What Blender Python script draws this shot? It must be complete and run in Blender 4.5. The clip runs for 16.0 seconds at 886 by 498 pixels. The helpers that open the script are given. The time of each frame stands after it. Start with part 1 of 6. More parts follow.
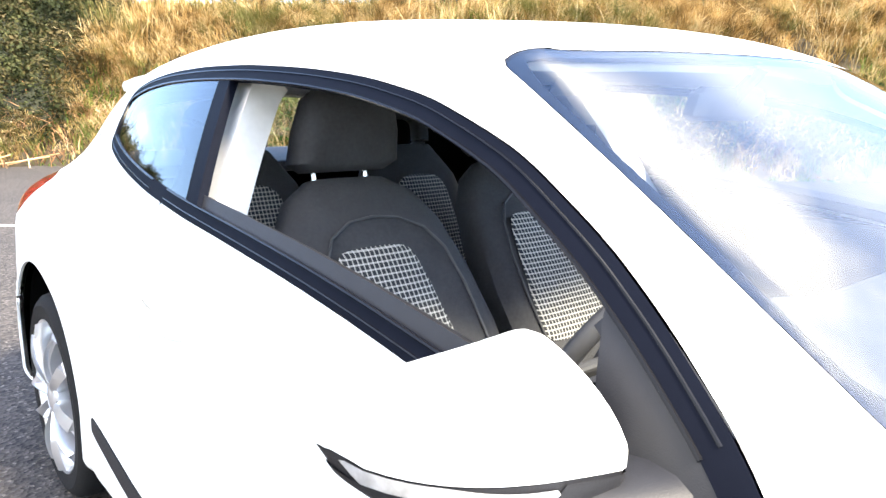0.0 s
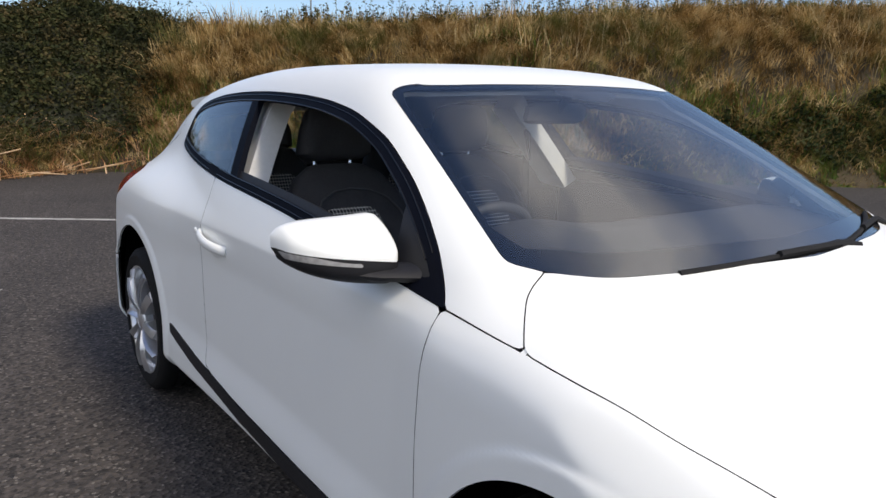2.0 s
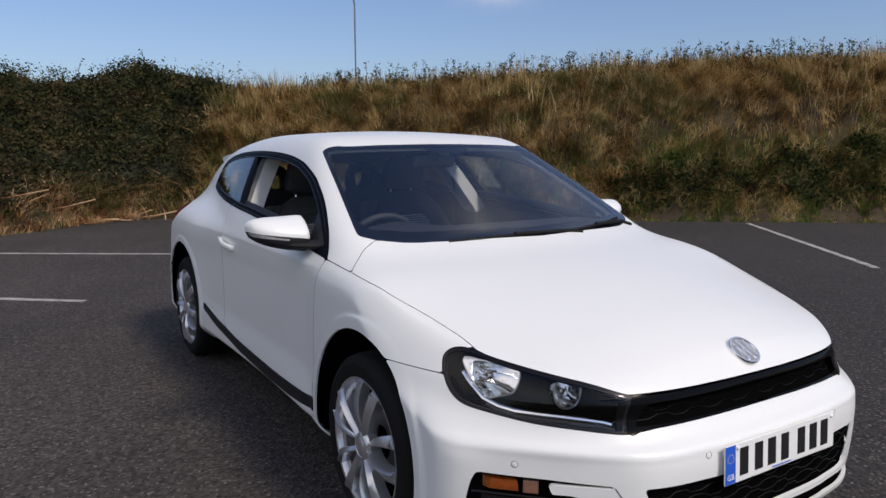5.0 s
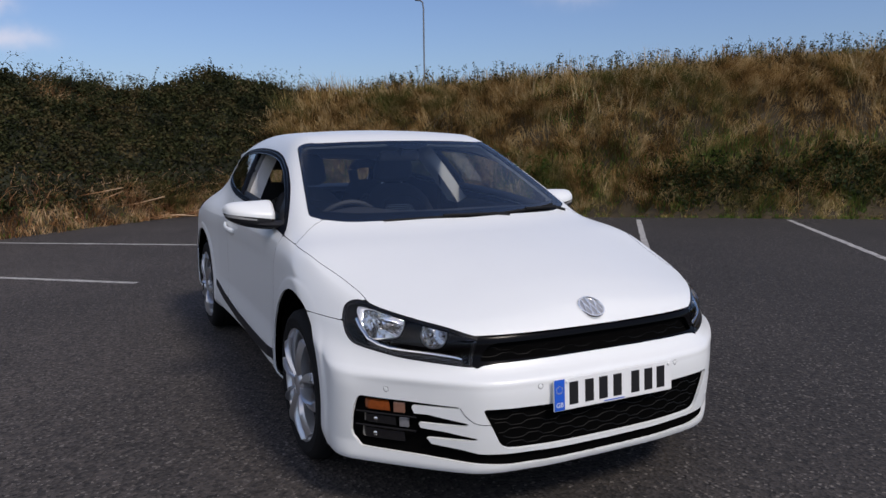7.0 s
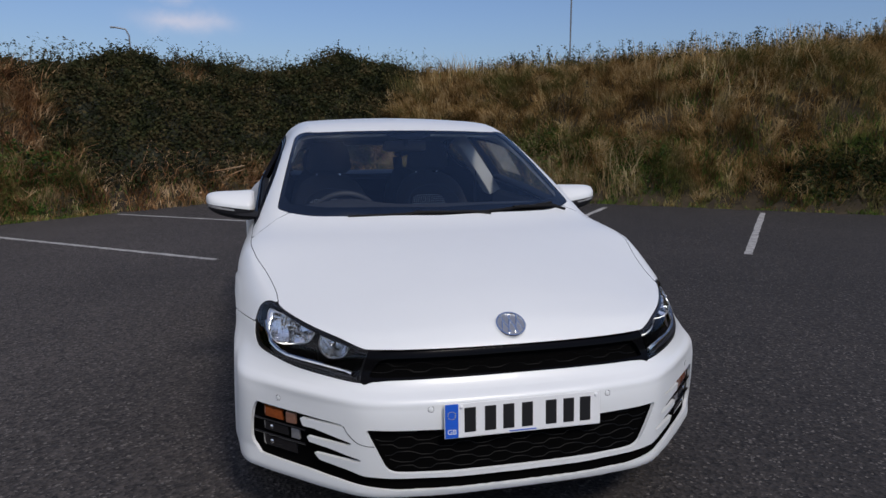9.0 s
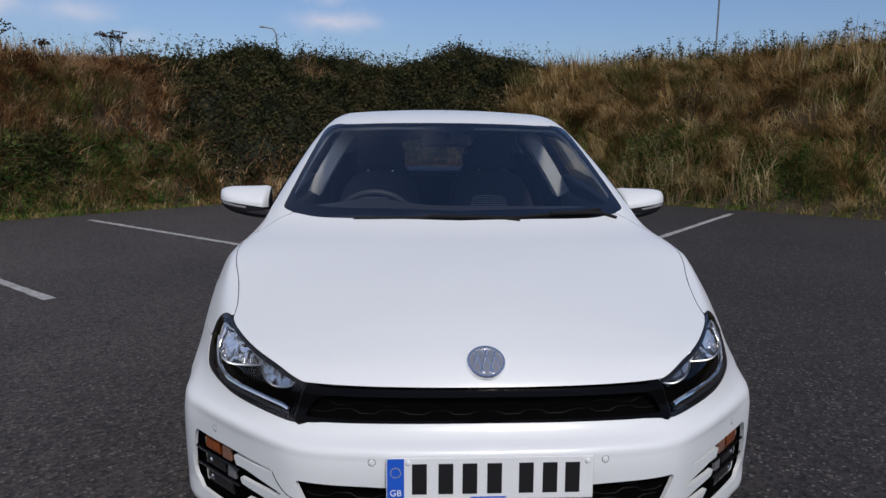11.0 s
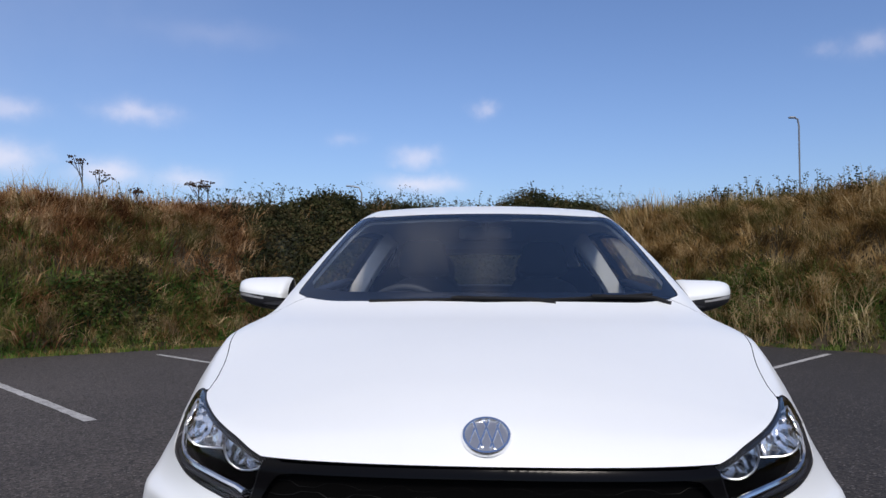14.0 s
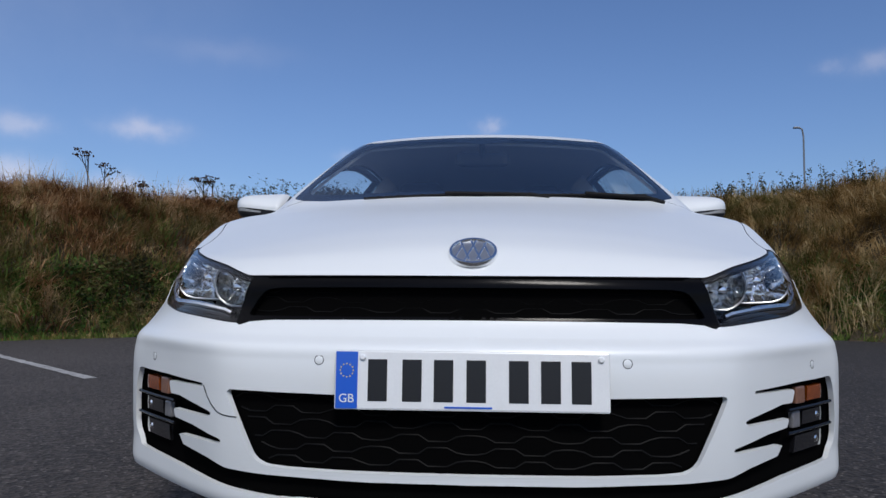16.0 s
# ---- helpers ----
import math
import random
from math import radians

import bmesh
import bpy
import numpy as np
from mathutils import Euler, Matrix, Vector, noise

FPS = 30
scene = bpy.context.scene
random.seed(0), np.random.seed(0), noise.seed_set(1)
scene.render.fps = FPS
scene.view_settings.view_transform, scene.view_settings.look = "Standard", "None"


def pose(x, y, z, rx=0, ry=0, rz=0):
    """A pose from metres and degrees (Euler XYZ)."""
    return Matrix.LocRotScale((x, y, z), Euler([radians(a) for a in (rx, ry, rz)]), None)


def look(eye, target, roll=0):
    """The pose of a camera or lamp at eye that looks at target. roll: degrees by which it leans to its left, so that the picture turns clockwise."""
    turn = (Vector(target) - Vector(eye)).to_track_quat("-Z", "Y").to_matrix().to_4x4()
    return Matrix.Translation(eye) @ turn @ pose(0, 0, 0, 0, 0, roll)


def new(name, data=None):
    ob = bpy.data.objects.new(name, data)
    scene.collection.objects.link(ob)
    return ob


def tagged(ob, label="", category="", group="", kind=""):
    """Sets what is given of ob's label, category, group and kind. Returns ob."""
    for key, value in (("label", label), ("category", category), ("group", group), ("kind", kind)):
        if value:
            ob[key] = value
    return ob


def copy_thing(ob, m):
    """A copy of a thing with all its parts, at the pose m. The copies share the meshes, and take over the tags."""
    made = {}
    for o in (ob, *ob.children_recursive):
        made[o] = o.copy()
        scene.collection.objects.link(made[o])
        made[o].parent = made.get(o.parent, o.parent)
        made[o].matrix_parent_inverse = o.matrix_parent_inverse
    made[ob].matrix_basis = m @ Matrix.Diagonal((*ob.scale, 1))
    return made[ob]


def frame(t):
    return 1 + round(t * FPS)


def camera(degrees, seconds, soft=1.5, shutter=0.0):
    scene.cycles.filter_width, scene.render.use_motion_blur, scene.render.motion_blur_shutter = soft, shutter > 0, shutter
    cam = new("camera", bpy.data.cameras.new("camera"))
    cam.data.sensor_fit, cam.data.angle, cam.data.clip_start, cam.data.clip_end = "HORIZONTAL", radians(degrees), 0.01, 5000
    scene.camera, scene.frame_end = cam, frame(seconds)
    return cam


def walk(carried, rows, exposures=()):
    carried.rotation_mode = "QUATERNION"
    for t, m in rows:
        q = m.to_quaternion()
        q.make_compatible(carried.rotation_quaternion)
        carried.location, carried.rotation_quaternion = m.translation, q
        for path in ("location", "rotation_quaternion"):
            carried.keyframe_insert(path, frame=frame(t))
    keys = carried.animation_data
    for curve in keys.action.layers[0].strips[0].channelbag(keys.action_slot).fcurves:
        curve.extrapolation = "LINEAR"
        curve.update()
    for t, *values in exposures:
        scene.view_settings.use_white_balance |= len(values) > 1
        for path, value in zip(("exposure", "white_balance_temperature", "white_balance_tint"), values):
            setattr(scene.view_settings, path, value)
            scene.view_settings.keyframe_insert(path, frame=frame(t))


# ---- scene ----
cam = camera(62.6, 16.0)
PATH = [
    (0, (-1.314, -0.963, 1.276), (-0.056, 0.529, 0.838), 1.6),
    (0.5, (-1.389, -1.18, 1.273), (-0.155, 0.334, 0.84), 1.3),
    (1, (-1.456, -1.403, 1.271), (-0.255, 0.137, 0.842), 1.4),
    (1.5, (-1.536, -1.645, 1.288), (-0.366, -0.081, 0.858), 1.0),
    (2, (-1.612, -1.876, 1.305), (-0.465, -0.291, 0.892), 1.1),
    (2.5, (-1.696, -2.108, 1.328), (-0.567, -0.507, 0.929), 0.6),
    (3, (-1.77, -2.339, 1.333), (-0.651, -0.723, 0.965), 0.6),
    (3.5, (-1.835, -2.578, 1.334), (-0.727, -0.947, 1.001), 0.5),
    (4, (-1.908, -2.822, 1.34), (-0.813, -1.176, 1.036), 0.4),
    (6.5, (-1.797, -4.045, 1.32), (-0.874, -2.294, 1.042), -0.8),
    (7, (-1.623, -4.152, 1.311), (-0.761, -2.369, 1.03), -0.6),
    (7.5, (-1.412, -4.235, 1.32), (-0.641, -2.413, 1.023), -0.5),
    (8, (-1.189, -4.276, 1.328), (-0.49, -2.429, 1.015), -0.5),
    (8.5, (-0.972, -4.279, 1.352), (-0.371, -2.399, 1.026), -0.3),
    (9, (-0.774, -4.237, 1.365), (-0.3, -2.323, 1.032), -0.0),
    (11.5, (-0.148, -3.776, 1.337), (-0.096, -1.805, 1.0), 0.6),
    (12, (-0.101, -3.698, 1.331), (-0.103, -1.717, 1.058), 0.6),
    (12.5, (-0.071, -3.644, 1.307), (-0.12, -1.652, 1.132), 0.6),
    (13, (-0.048, -3.602, 1.253), (-0.132, -1.604, 1.193), 0.4),
    (13.5, (-0.026, -3.58, 1.162), (-0.129, -1.583, 1.205), 0.3),
    (14, (-0.005, -3.578, 1.051), (-0.118, -1.583, 1.131), 0.2),
    (14.5, (0.016, -3.582, 0.946), (-0.105, -1.588, 1.046), 0.3),
    (15, (0.03, -3.574, 0.83), (-0.095, -1.581, 0.942), 0.3),
    (15.5, (0.033, -3.571, 0.721), (-0.094, -1.579, 0.842), 0.4),
    (16, (0.034, -3.571, 0.631), (-0.093, -1.579, 0.756), 0.4),
]
walk(cam, [(t, look(eye, target, roll)) for t, eye, target, roll in PATH],
     [(0.0, 3.05, 7900, 7), (0.5, 2.75, 7900, 7), (1.0, 2.03, 7900, 8), (1.5, 1.17, 7800, 9), (2.0, 0.48, 7650, 10), (2.5, 0.13, 7600, 11),
      (3.0, -0.04, 7600, 12), (4.0, -0.05, 7550, 13), (6.5, -0.03, 7150, 14), (7.0, -0.18, 7050, 14), (9.0, -0.42, 6850, 13), (11.5, -0.38, 6850, 12), (12.5, -0.18, 6900, 13), (13.0, -0.01, 6950, 13), (14.5, 0.03, 6800, 12), (16.0, -0.31, 6480, 10)])

# ---- world and sun ----
SUN_EL, SUN_AZ = 46.0, 166.0          # degrees: height, and compass bearing from +y towards +x
world = bpy.data.worlds.new("world")
scene.world = world
world.use_nodes = True
wn, wl = world.node_tree.nodes, world.node_tree.links
sky = wn.new("ShaderNodeTexSky")
sky.sky_type, sky.sun_disc = "NISHITA", False
sky.sun_elevation, sky.sun_rotation = radians(SUN_EL), radians(SUN_AZ)
sky.air_density, sky.dust_density, sky.ozone_density = 1.0, 1.3, 2.0
wn["Background"].inputs[1].default_value = 0.115
wco, wsep, wmix, wtint = (wn.new("ShaderNode" + k) for k in ("TexCoord", "SeparateXYZ", "Mix", "Mix"))
wl.new(wco.outputs["Generated"], wsep.inputs[0])


def world_math(kind, a, b=None):
    k = wn.new("ShaderNodeMath")
    k.operation = kind
    for i, v in enumerate((a, b)):
        if isinstance(v, (int, float)):
            k.inputs[i].default_value = v
        elif v is not None:
            wl.new(v, k.inputs[i])
    return k.outputs[0]


def world_noise(scale, detail):
    t, c = wn.new("ShaderNodeTexNoise"), wn.new("ShaderNodeSeparateColor")
    t.inputs["Scale"].default_value, t.inputs["Detail"].default_value, t.inputs["Roughness"].default_value = scale, detail, 0.6
    wl.new(wco.outputs["Generated"], t.inputs["Vector"])
    wl.new(t.outputs["Color"], c.inputs[0])
    return c.outputs


def cloud_cover(clouds, scale, sway, lift, texture):
    """Soft clouds, each a bearing, height, half width, half height in degrees and a density, frayed by noise."""
    noise = world_noise(scale, 5)
    bearing = world_math("ADD", world_math("ARCTAN2", wsep.outputs[0], wsep.outputs[1]), world_math("MULTIPLY", world_math("SUBTRACT", noise[0], 0.5), sway))
    height = world_math("ADD", world_math("ARCSINE", wsep.outputs[2]), world_math("MULTIPLY", world_math("SUBTRACT", noise[1], 0.5), lift))
    cover = None
    for cb, ch, cw, ct, cd in clouds:
        u = world_math("DIVIDE", world_math("SUBTRACT", bearing, radians(cb)), radians(cw))
        v = world_math("DIVIDE", world_math("SUBTRACT", height, radians(ch)), radians(ct))
        r2 = world_math("ADD", world_math("MULTIPLY", u, u), world_math("MULTIPLY", v, v))
        puff = world_math("MULTIPLY", world_math("POWER", 2.71828, world_math("MULTIPLY", r2, -1.3)), cd)
        cover = puff if cover is None else world_math("MAXIMUM", cover, puff)
    return world_math("MULTIPLY", cover, world_math("ADD", world_math("MULTIPLY", world_math("SUBTRACT", noise[2], 0.5), texture), 1.0))


# small fair-weather clouds low in the sky, broad ones high over the bank, and unseen fill clouds
SMALL = ((-34.2, 11.4, 2.0, 0.7, 0.40), (-26.3, 11.8, 2.3, 0.75, 0.47), (-34.6, 8.0, 2.4, 1.0, 0.62), (-27.9, 7.5, 2.5, 0.95, 0.60), (-22.7, 7.3, 2.3, 0.8, 0.48),
         (-19.0, 5.6, 1.6, 0.6, 0.25), (0.0, 13.2, 1.0, 0.55, 0.34), (-5.2, 9.4, 1.7, 0.8, 0.48), (-4.9, 7.4, 2.9, 0.75, 0.62), (-11.3, 10.7, 1.3, 0.5, 0.18),
         (27.6, 15.8, 1.6, 0.7, 0.27), (24.8, 15.9, 1.1, 0.5, 0.15), (-43.0, 9.0, 3.0, 0.9, 0.5), (36.0, 11.0, 2.8, 0.8, 0.3), (-21.0, 17.9, 5.0, 0.9, 0.09))
BROAD = ((78.0, 49.5, 18.0, 8.0, 1.5), (92.0, 44.5, 12.0, 6.5, 1.4), (62.0, 54.0, 11.0, 6.0, 0.9), (105.0, 52.0, 14.0, 8.0, 1.0), (84.0, 30.0, 34.0, 10.0, 0.30), (-13.0, 49.0, 7.0, 3.5, 0.22), (-1.0, 52.0, 6.0, 3.0, 0.16),
         # out of view: added to brighten the car's shaded left side
         (-100.0, 32.0, 48.0, 24.0, 1.3), (-140.0, 55.0, 40.0, 14.0, 0.8), (150.0, 62.0, 30.0, 10.0, 0.5))
high, low = cloud_cover(BROAD, 5.5, 0.32, 0.20, 1.6), world_math("MULTIPLY", cloud_cover(SMALL, 26, 0.055, 0.026, 0.6), 0.78)
wlow = wn.new("ShaderNodeMix")
wlow.data_type, wlow.clamp_factor = "RGBA", True
wlow.inputs[7].default_value = (8.8, 8.3, 9.0, 1)
wmix.data_type = wtint.data_type = "RGBA"
wmix.clamp_factor = True
wmix.inputs[7].default_value = (7.9, 8.3, 9.6, 1)
wl.new(high, wmix.inputs[0])
wl.new(low, wlow.inputs[0])
wl.new(wmix.outputs[2], wlow.inputs[6])
wtint.blend_type = "MULTIPLY"
wtint.inputs[0].default_value = 1.0
wtint.inputs[7].default_value = (0.79, 0.945, 1.24, 1)
wl.new(sky.outputs[0], wtint.inputs[6])
wl.new(wtint.outputs[2], wmix.inputs[6])
wl.new(wlow.outputs[2], wn["Background"].inputs[0])
sun = new("sun", bpy.data.lights.new("sun", "SUN"))
sun.data.energy, sun.data.angle, sun.data.color = 2.6, radians(12), (1.0, 0.955, 0.90)
_a, _e = radians(SUN_AZ), radians(SUN_EL)
SUN_WAY = Vector((math.sin(_a) * math.cos(_e), math.cos(_a) * math.cos(_e), math.sin(_e)))
sun.matrix_world = look(SUN_WAY * 30, (0, 0, 0))


# ---- materials ----
def material(name, colour, rough=0.5, metal=0.0, var=0.0, scale=20.0, bump=0.0, bump_scale=200.0, **more):
    """A principled material with two scales of colour variation and fine relief."""
    m = bpy.data.materials.new(name)
    m.use_nodes = True
    n, l = m.node_tree.nodes, m.node_tree.links
    p = n["Principled BSDF"]
    p.inputs["Base Color"].default_value = (*colour, 1)
    p.inputs["Roughness"].default_value, p.inputs["Metallic"].default_value = rough, metal
    for key, value in more.items():
        p.inputs[key.replace("_", " ")].default_value = value
    if var or bump:
        co = n.new("ShaderNodeTexCoord")
    if var:
        big, fine = n.new("ShaderNodeTexNoise"), n.new("ShaderNodeTexNoise")
        big.inputs["Scale"].default_value, fine.inputs["Scale"].default_value = scale / 8, scale
        big.inputs["Detail"].default_value = fine.inputs["Detail"].default_value = 3
        add = n.new("ShaderNodeMath")
        ramp = n.new("ShaderNodeMapRange")
        ramp.inputs[1].default_value, ramp.inputs[2].default_value = 0.6, 1.4
        ramp.inputs[3].default_value, ramp.inputs[4].default_value = 1 - var, 1 + var
        hsv = n.new("ShaderNodeHueSaturation")
        hsv.inputs["Color"].default_value = (*colour, 1)
        for t, i in ((big, 0), (fine, 1)):
            l.new(co.outputs["Object"], t.inputs["Vector"])
            l.new(t.outputs["Fac"], add.inputs[i])
        l.new(add.outputs[0], ramp.inputs[0])
        l.new(ramp.outputs[0], hsv.inputs["Value"])
        l.new(hsv.outputs[0], p.inputs["Base Color"])
    if bump:
        t, b = n.new("ShaderNodeTexNoise"), n.new("ShaderNodeBump")
        t.inputs["Scale"].default_value = bump_scale
        b.inputs["Strength"].default_value, b.inputs["Distance"].default_value = bump, 0.002
        l.new(co.outputs["Object"], t.inputs["Vector"])
        l.new(t.outputs["Fac"], b.inputs["Height"])
        l.new(b.outputs[0], p.inputs["Normal"])
    return m


def glass(name, tint, base=0.08, rough=0.0):
    """Thin glass: mostly see-through, mirror-like at a slant."""
    m = bpy.data.materials.new(name)
    m.use_nodes = True
    n, l = m.node_tree.nodes, m.node_tree.links
    n.remove(n["Principled BSDF"])
    see, gloss, mix, lw = (n.new("ShaderNode" + k) for k in ("BsdfTransparent", "BsdfGlossy", "MixShader", "LayerWeight"))
    see.inputs[0].default_value = (*tint, 1)
    gloss.inputs["Roughness"].default_value = rough
    lw.inputs[0].default_value = 0.5
    power, fr = n.new("ShaderNodeMath"), n.new("ShaderNodeMath")
    power.operation, fr.operation = "POWER", "MULTIPLY_ADD"
    power.inputs[1].default_value = 4.5
    fr.inputs[1].default_value, fr.inputs[2].default_value = 1.0 - base, base
    l.new(lw.outputs["Facing"], power.inputs[0])
    l.new(power.outputs[0], fr.inputs[0])
    l.new(fr.outputs[0], mix.inputs[0])
    l.new(see.outputs[0], mix.inputs[1])
    l.new(gloss.outputs[0], mix.inputs[2])
    l.new(mix.outputs[0], n["Material Output"].inputs[0])
    return m


PAINT = material("white_paint", (0.735, 0.755, 0.745), 0.38, 0.0, 0.012, 6.0, Coat_Weight=0.35, Coat_Roughness=0.16)
BLACK = material("black_plastic", (0.014, 0.014, 0.016), 0.5, 0.0, 0.15, 40, 0.15, 600, Specular_IOR_Level=0.25)
GLOSS = material("gloss_black", (0.005, 0.005, 0.006), 0.20, Specular_IOR_Level=0.16)
FRAME_BLACK = material("gloss_black_frame", (0.003, 0.003, 0.0035), 0.14, Specular_IOR_Level=0.07)
# near black, for linings and for sheets that paint in shade
DARK = material("dark_lining_and_shade", (0.003, 0.003, 0.003), 0.9, Specular_IOR_Level=0.0)
SEAL = material("seam_seal", (0.012, 0.012, 0.013), 0.7, Specular_IOR_Level=0.1)
RUBBER = material("tyre_rubber", (0.009, 0.009, 0.0095), 0.8, 0.0, 0.2, 60, 0.3, 300, Specular_IOR_Level=0.2)
ALLOY = material("silver_alloy", (0.64, 0.65, 0.67), 0.28, 0.80, 0.04, 30, Coat_Weight=0.3)
CHROME = material("chrome", (0.86, 0.87, 0.88), 0.22, 1.0)
WINDOW = glass("window_glass", (0.90, 0.93, 0.93), 0.16)
SIDE_GLASS = glass("side_window_glass", (0.30, 0.33, 0.33), 0.06)
LENS = glass("clear_lens", (0.95, 0.95, 0.95), 0.03)


# ---- mesh helpers ----
def mesh_object(name, verts, faces, mats, parent=None, label="", smooth=True):
    me = bpy.data.meshes.new(name)
    me.from_pydata([tuple(v) for v in verts], [], [tuple(f) for f in faces])
    for m in mats if isinstance(mats, (list, tuple)) else [mats]:
        me.materials.append(m)
    if smooth:
        me.shade_smooth()
    me.update()
    ob = new(name, me)
    ob.parent = parent
    if label:
        ob["label"] = label
    return ob


def part(name, bm, mat, parent=None, label="", smooth=False):
    me = bpy.data.meshes.new(name)
    bm.to_mesh(me)
    bm.free()
    me.materials.append(mat)
    if smooth:
        me.shade_smooth()
        me.set_sharp_from_angle(angle=radians(40))
    ob = new(name, me)
    ob.parent = parent
    if label:
        ob["label"] = label
    return ob


def box(x0, x1, y0, y1, z0, z1, bevel=0.0, segs=2):
    bm = bmesh.new()
    bmesh.ops.create_cube(bm, size=1)
    for v in bm.verts:
        v.co = ((x0 + x1) / 2 + v.co.x * (x1 - x0), (y0 + y1) / 2 + v.co.y * (y1 - y0), (z0 + z1) / 2 + v.co.z * (z1 - z0))
    if bevel:
        bmesh.ops.bevel(bm, geom=bm.edges[:], offset=bevel, segments=segs, affect="EDGES", profile=0.5)
    return bm


def empty(name, place=(0, 0, 0), label="", category="", group=""):
    ob = new(name)
    ob.location = place
    return tagged(ob, label, category, group)


# ---- ground ----
def asphalt():
    m = bpy.data.materials.new("asphalt")
    m.use_nodes = True
    n, l = m.node_tree.nodes, m.node_tree.links
    p = n["Principled BSDF"]
    p.inputs["Roughness"].default_value = 0.88
    co = n.new("ShaderNodeTexCoord")
    vor, noi, big = n.new("ShaderNodeTexVoronoi"), n.new("ShaderNodeTexNoise"), n.new("ShaderNodeTexNoise")
    vor.inputs["Scale"].default_value = 62
    noi.inputs["Scale"].default_value, noi.inputs["Detail"].default_value = 30, 6
    big.inputs["Scale"].default_value, big.inputs["Detail"].default_value = 0.55, 5
    ramp = n.new("ShaderNodeValToRGB")
    ramp.color_ramp.elements[0].position, ramp.color_ramp.elements[1].position = 0.26, 0.79
    ramp.color_ramp.elements[0].color = (0.0085, 0.0073, 0.0066, 1)
    ramp.color_ramp.elements[1].color = (0.079, 0.067, 0.060, 1)
    mid = n.new("ShaderNodeMath")
    mid.operation = "MULTIPLY_ADD"
    mid.inputs[1].default_value = 0.55
    l.new(vor.outputs["Color"], mid.inputs[0])
    half = n.new("ShaderNodeMath")
    half.operation = "MULTIPLY"
    half.inputs[1].default_value = 0.45
    l.new(noi.outputs["Fac"], half.inputs[0])
    l.new(half.outputs[0], mid.inputs[2])
    l.new(mid.outputs[0], ramp.inputs[0])
    mul = n.new("ShaderNodeMix")
    mul.data_type, mul.blend_type = "RGBA", "MULTIPLY"
    mul.inputs[0].default_value = 1.0
    patch = n.new("ShaderNodeMapRange")
    patch.inputs[1].default_value, patch.inputs[2].default_value = 0.35, 0.7
    patch.inputs[3].default_value, patch.inputs[4].default_value = 0.78, 1.2
    l.new(big.outputs["Fac"], patch.inputs[0])
    l.new(ramp.outputs[0], mul.inputs[6])
    # paler towards -x, darker towards +x, with a noisy boundary
    sep, wob, sideways, side_span, tone = (n.new("ShaderNode" + k) for k in ("SeparateXYZ", "TexNoise", "Math", "MapRange", "Math"))
    wob.inputs["Scale"].default_value, wob.inputs["Detail"].default_value = 0.35, 4
    l.new(co.outputs["Object"], sep.inputs[0])
    l.new(co.outputs["Object"], wob.inputs["Vector"])
    sideways.operation, tone.operation = "MULTIPLY_ADD", "MULTIPLY"
    sideways.inputs[1].default_value = 5.0
    l.new(wob.outputs["Fac"], sideways.inputs[0])
    l.new(sep.outputs[0], sideways.inputs[2])
    side_span.inputs[1].default_value, side_span.inputs[2].default_value, side_span.inputs[3].default_value, side_span.inputs[4].default_value = -1.0, 5.5, 1.18, 0.52
    l.new(sideways.outputs[0], side_span.inputs[0])
    l.new(patch.outputs[0], tone.inputs[0])
    l.new(side_span.outputs[0], tone.inputs[1])
    l.new(tone.outputs[0], mul.inputs[7])
    grit, pick, fleck = n.new("ShaderNodeTexVoronoi"), n.new("ShaderNodeMath"), n.new("ShaderNodeMix")
    grit.inputs["Scale"].default_value = 95
    l.new(co.outputs["Object"], grit.inputs["Vector"])
    cell = n.new("ShaderNodeSeparateColor")
    l.new(grit.outputs["Color"], cell.inputs[0])
    pick.operation = "GREATER_THAN"
    pick.inputs[1].default_value = 0.955
    l.new(cell.outputs[0], pick.inputs[0])
    fleck.data_type = "RGBA"
    fleck.inputs[7].default_value = (0.125, 0.112, 0.10, 1)
    l.new(pick.outputs[0], fleck.inputs[0])
    l.new(mul.outputs[2], fleck.inputs[6])
    l.new(fleck.outputs[2], p.inputs["Base Color"])
    b = n.new("ShaderNodeBump")
    b.inputs["Strength"].default_value, b.inputs["Distance"].default_value = 1.0, 0.006
    l.new(vor.outputs["Distance"], b.inputs["Height"])
    l.new(b.outputs[0], p.inputs["Normal"])
    for t in (vor, noi, big):
        l.new(co.outputs["Object"], t.inputs["Vector"])
    return m


ASPHALT = asphalt()
bm = bmesh.new()
bmesh.ops.create_grid(bm, x_segments=4, y_segments=4, size=1500)
tagged(part("ground", bm, ASPHALT), "dark grey worn asphalt car park", "ground", kind="structure")

# ---- grass bank: an L of two straight banks that meet in a corner ----
RIGHT_FOOT, RIGHT_N = np.array((6.6, 6.25)), np.array((0.60, 0.80))
LEFT_FOOT, LEFT_N = np.array((-4.4, 6.75)), np.array((-0.66, 0.75))


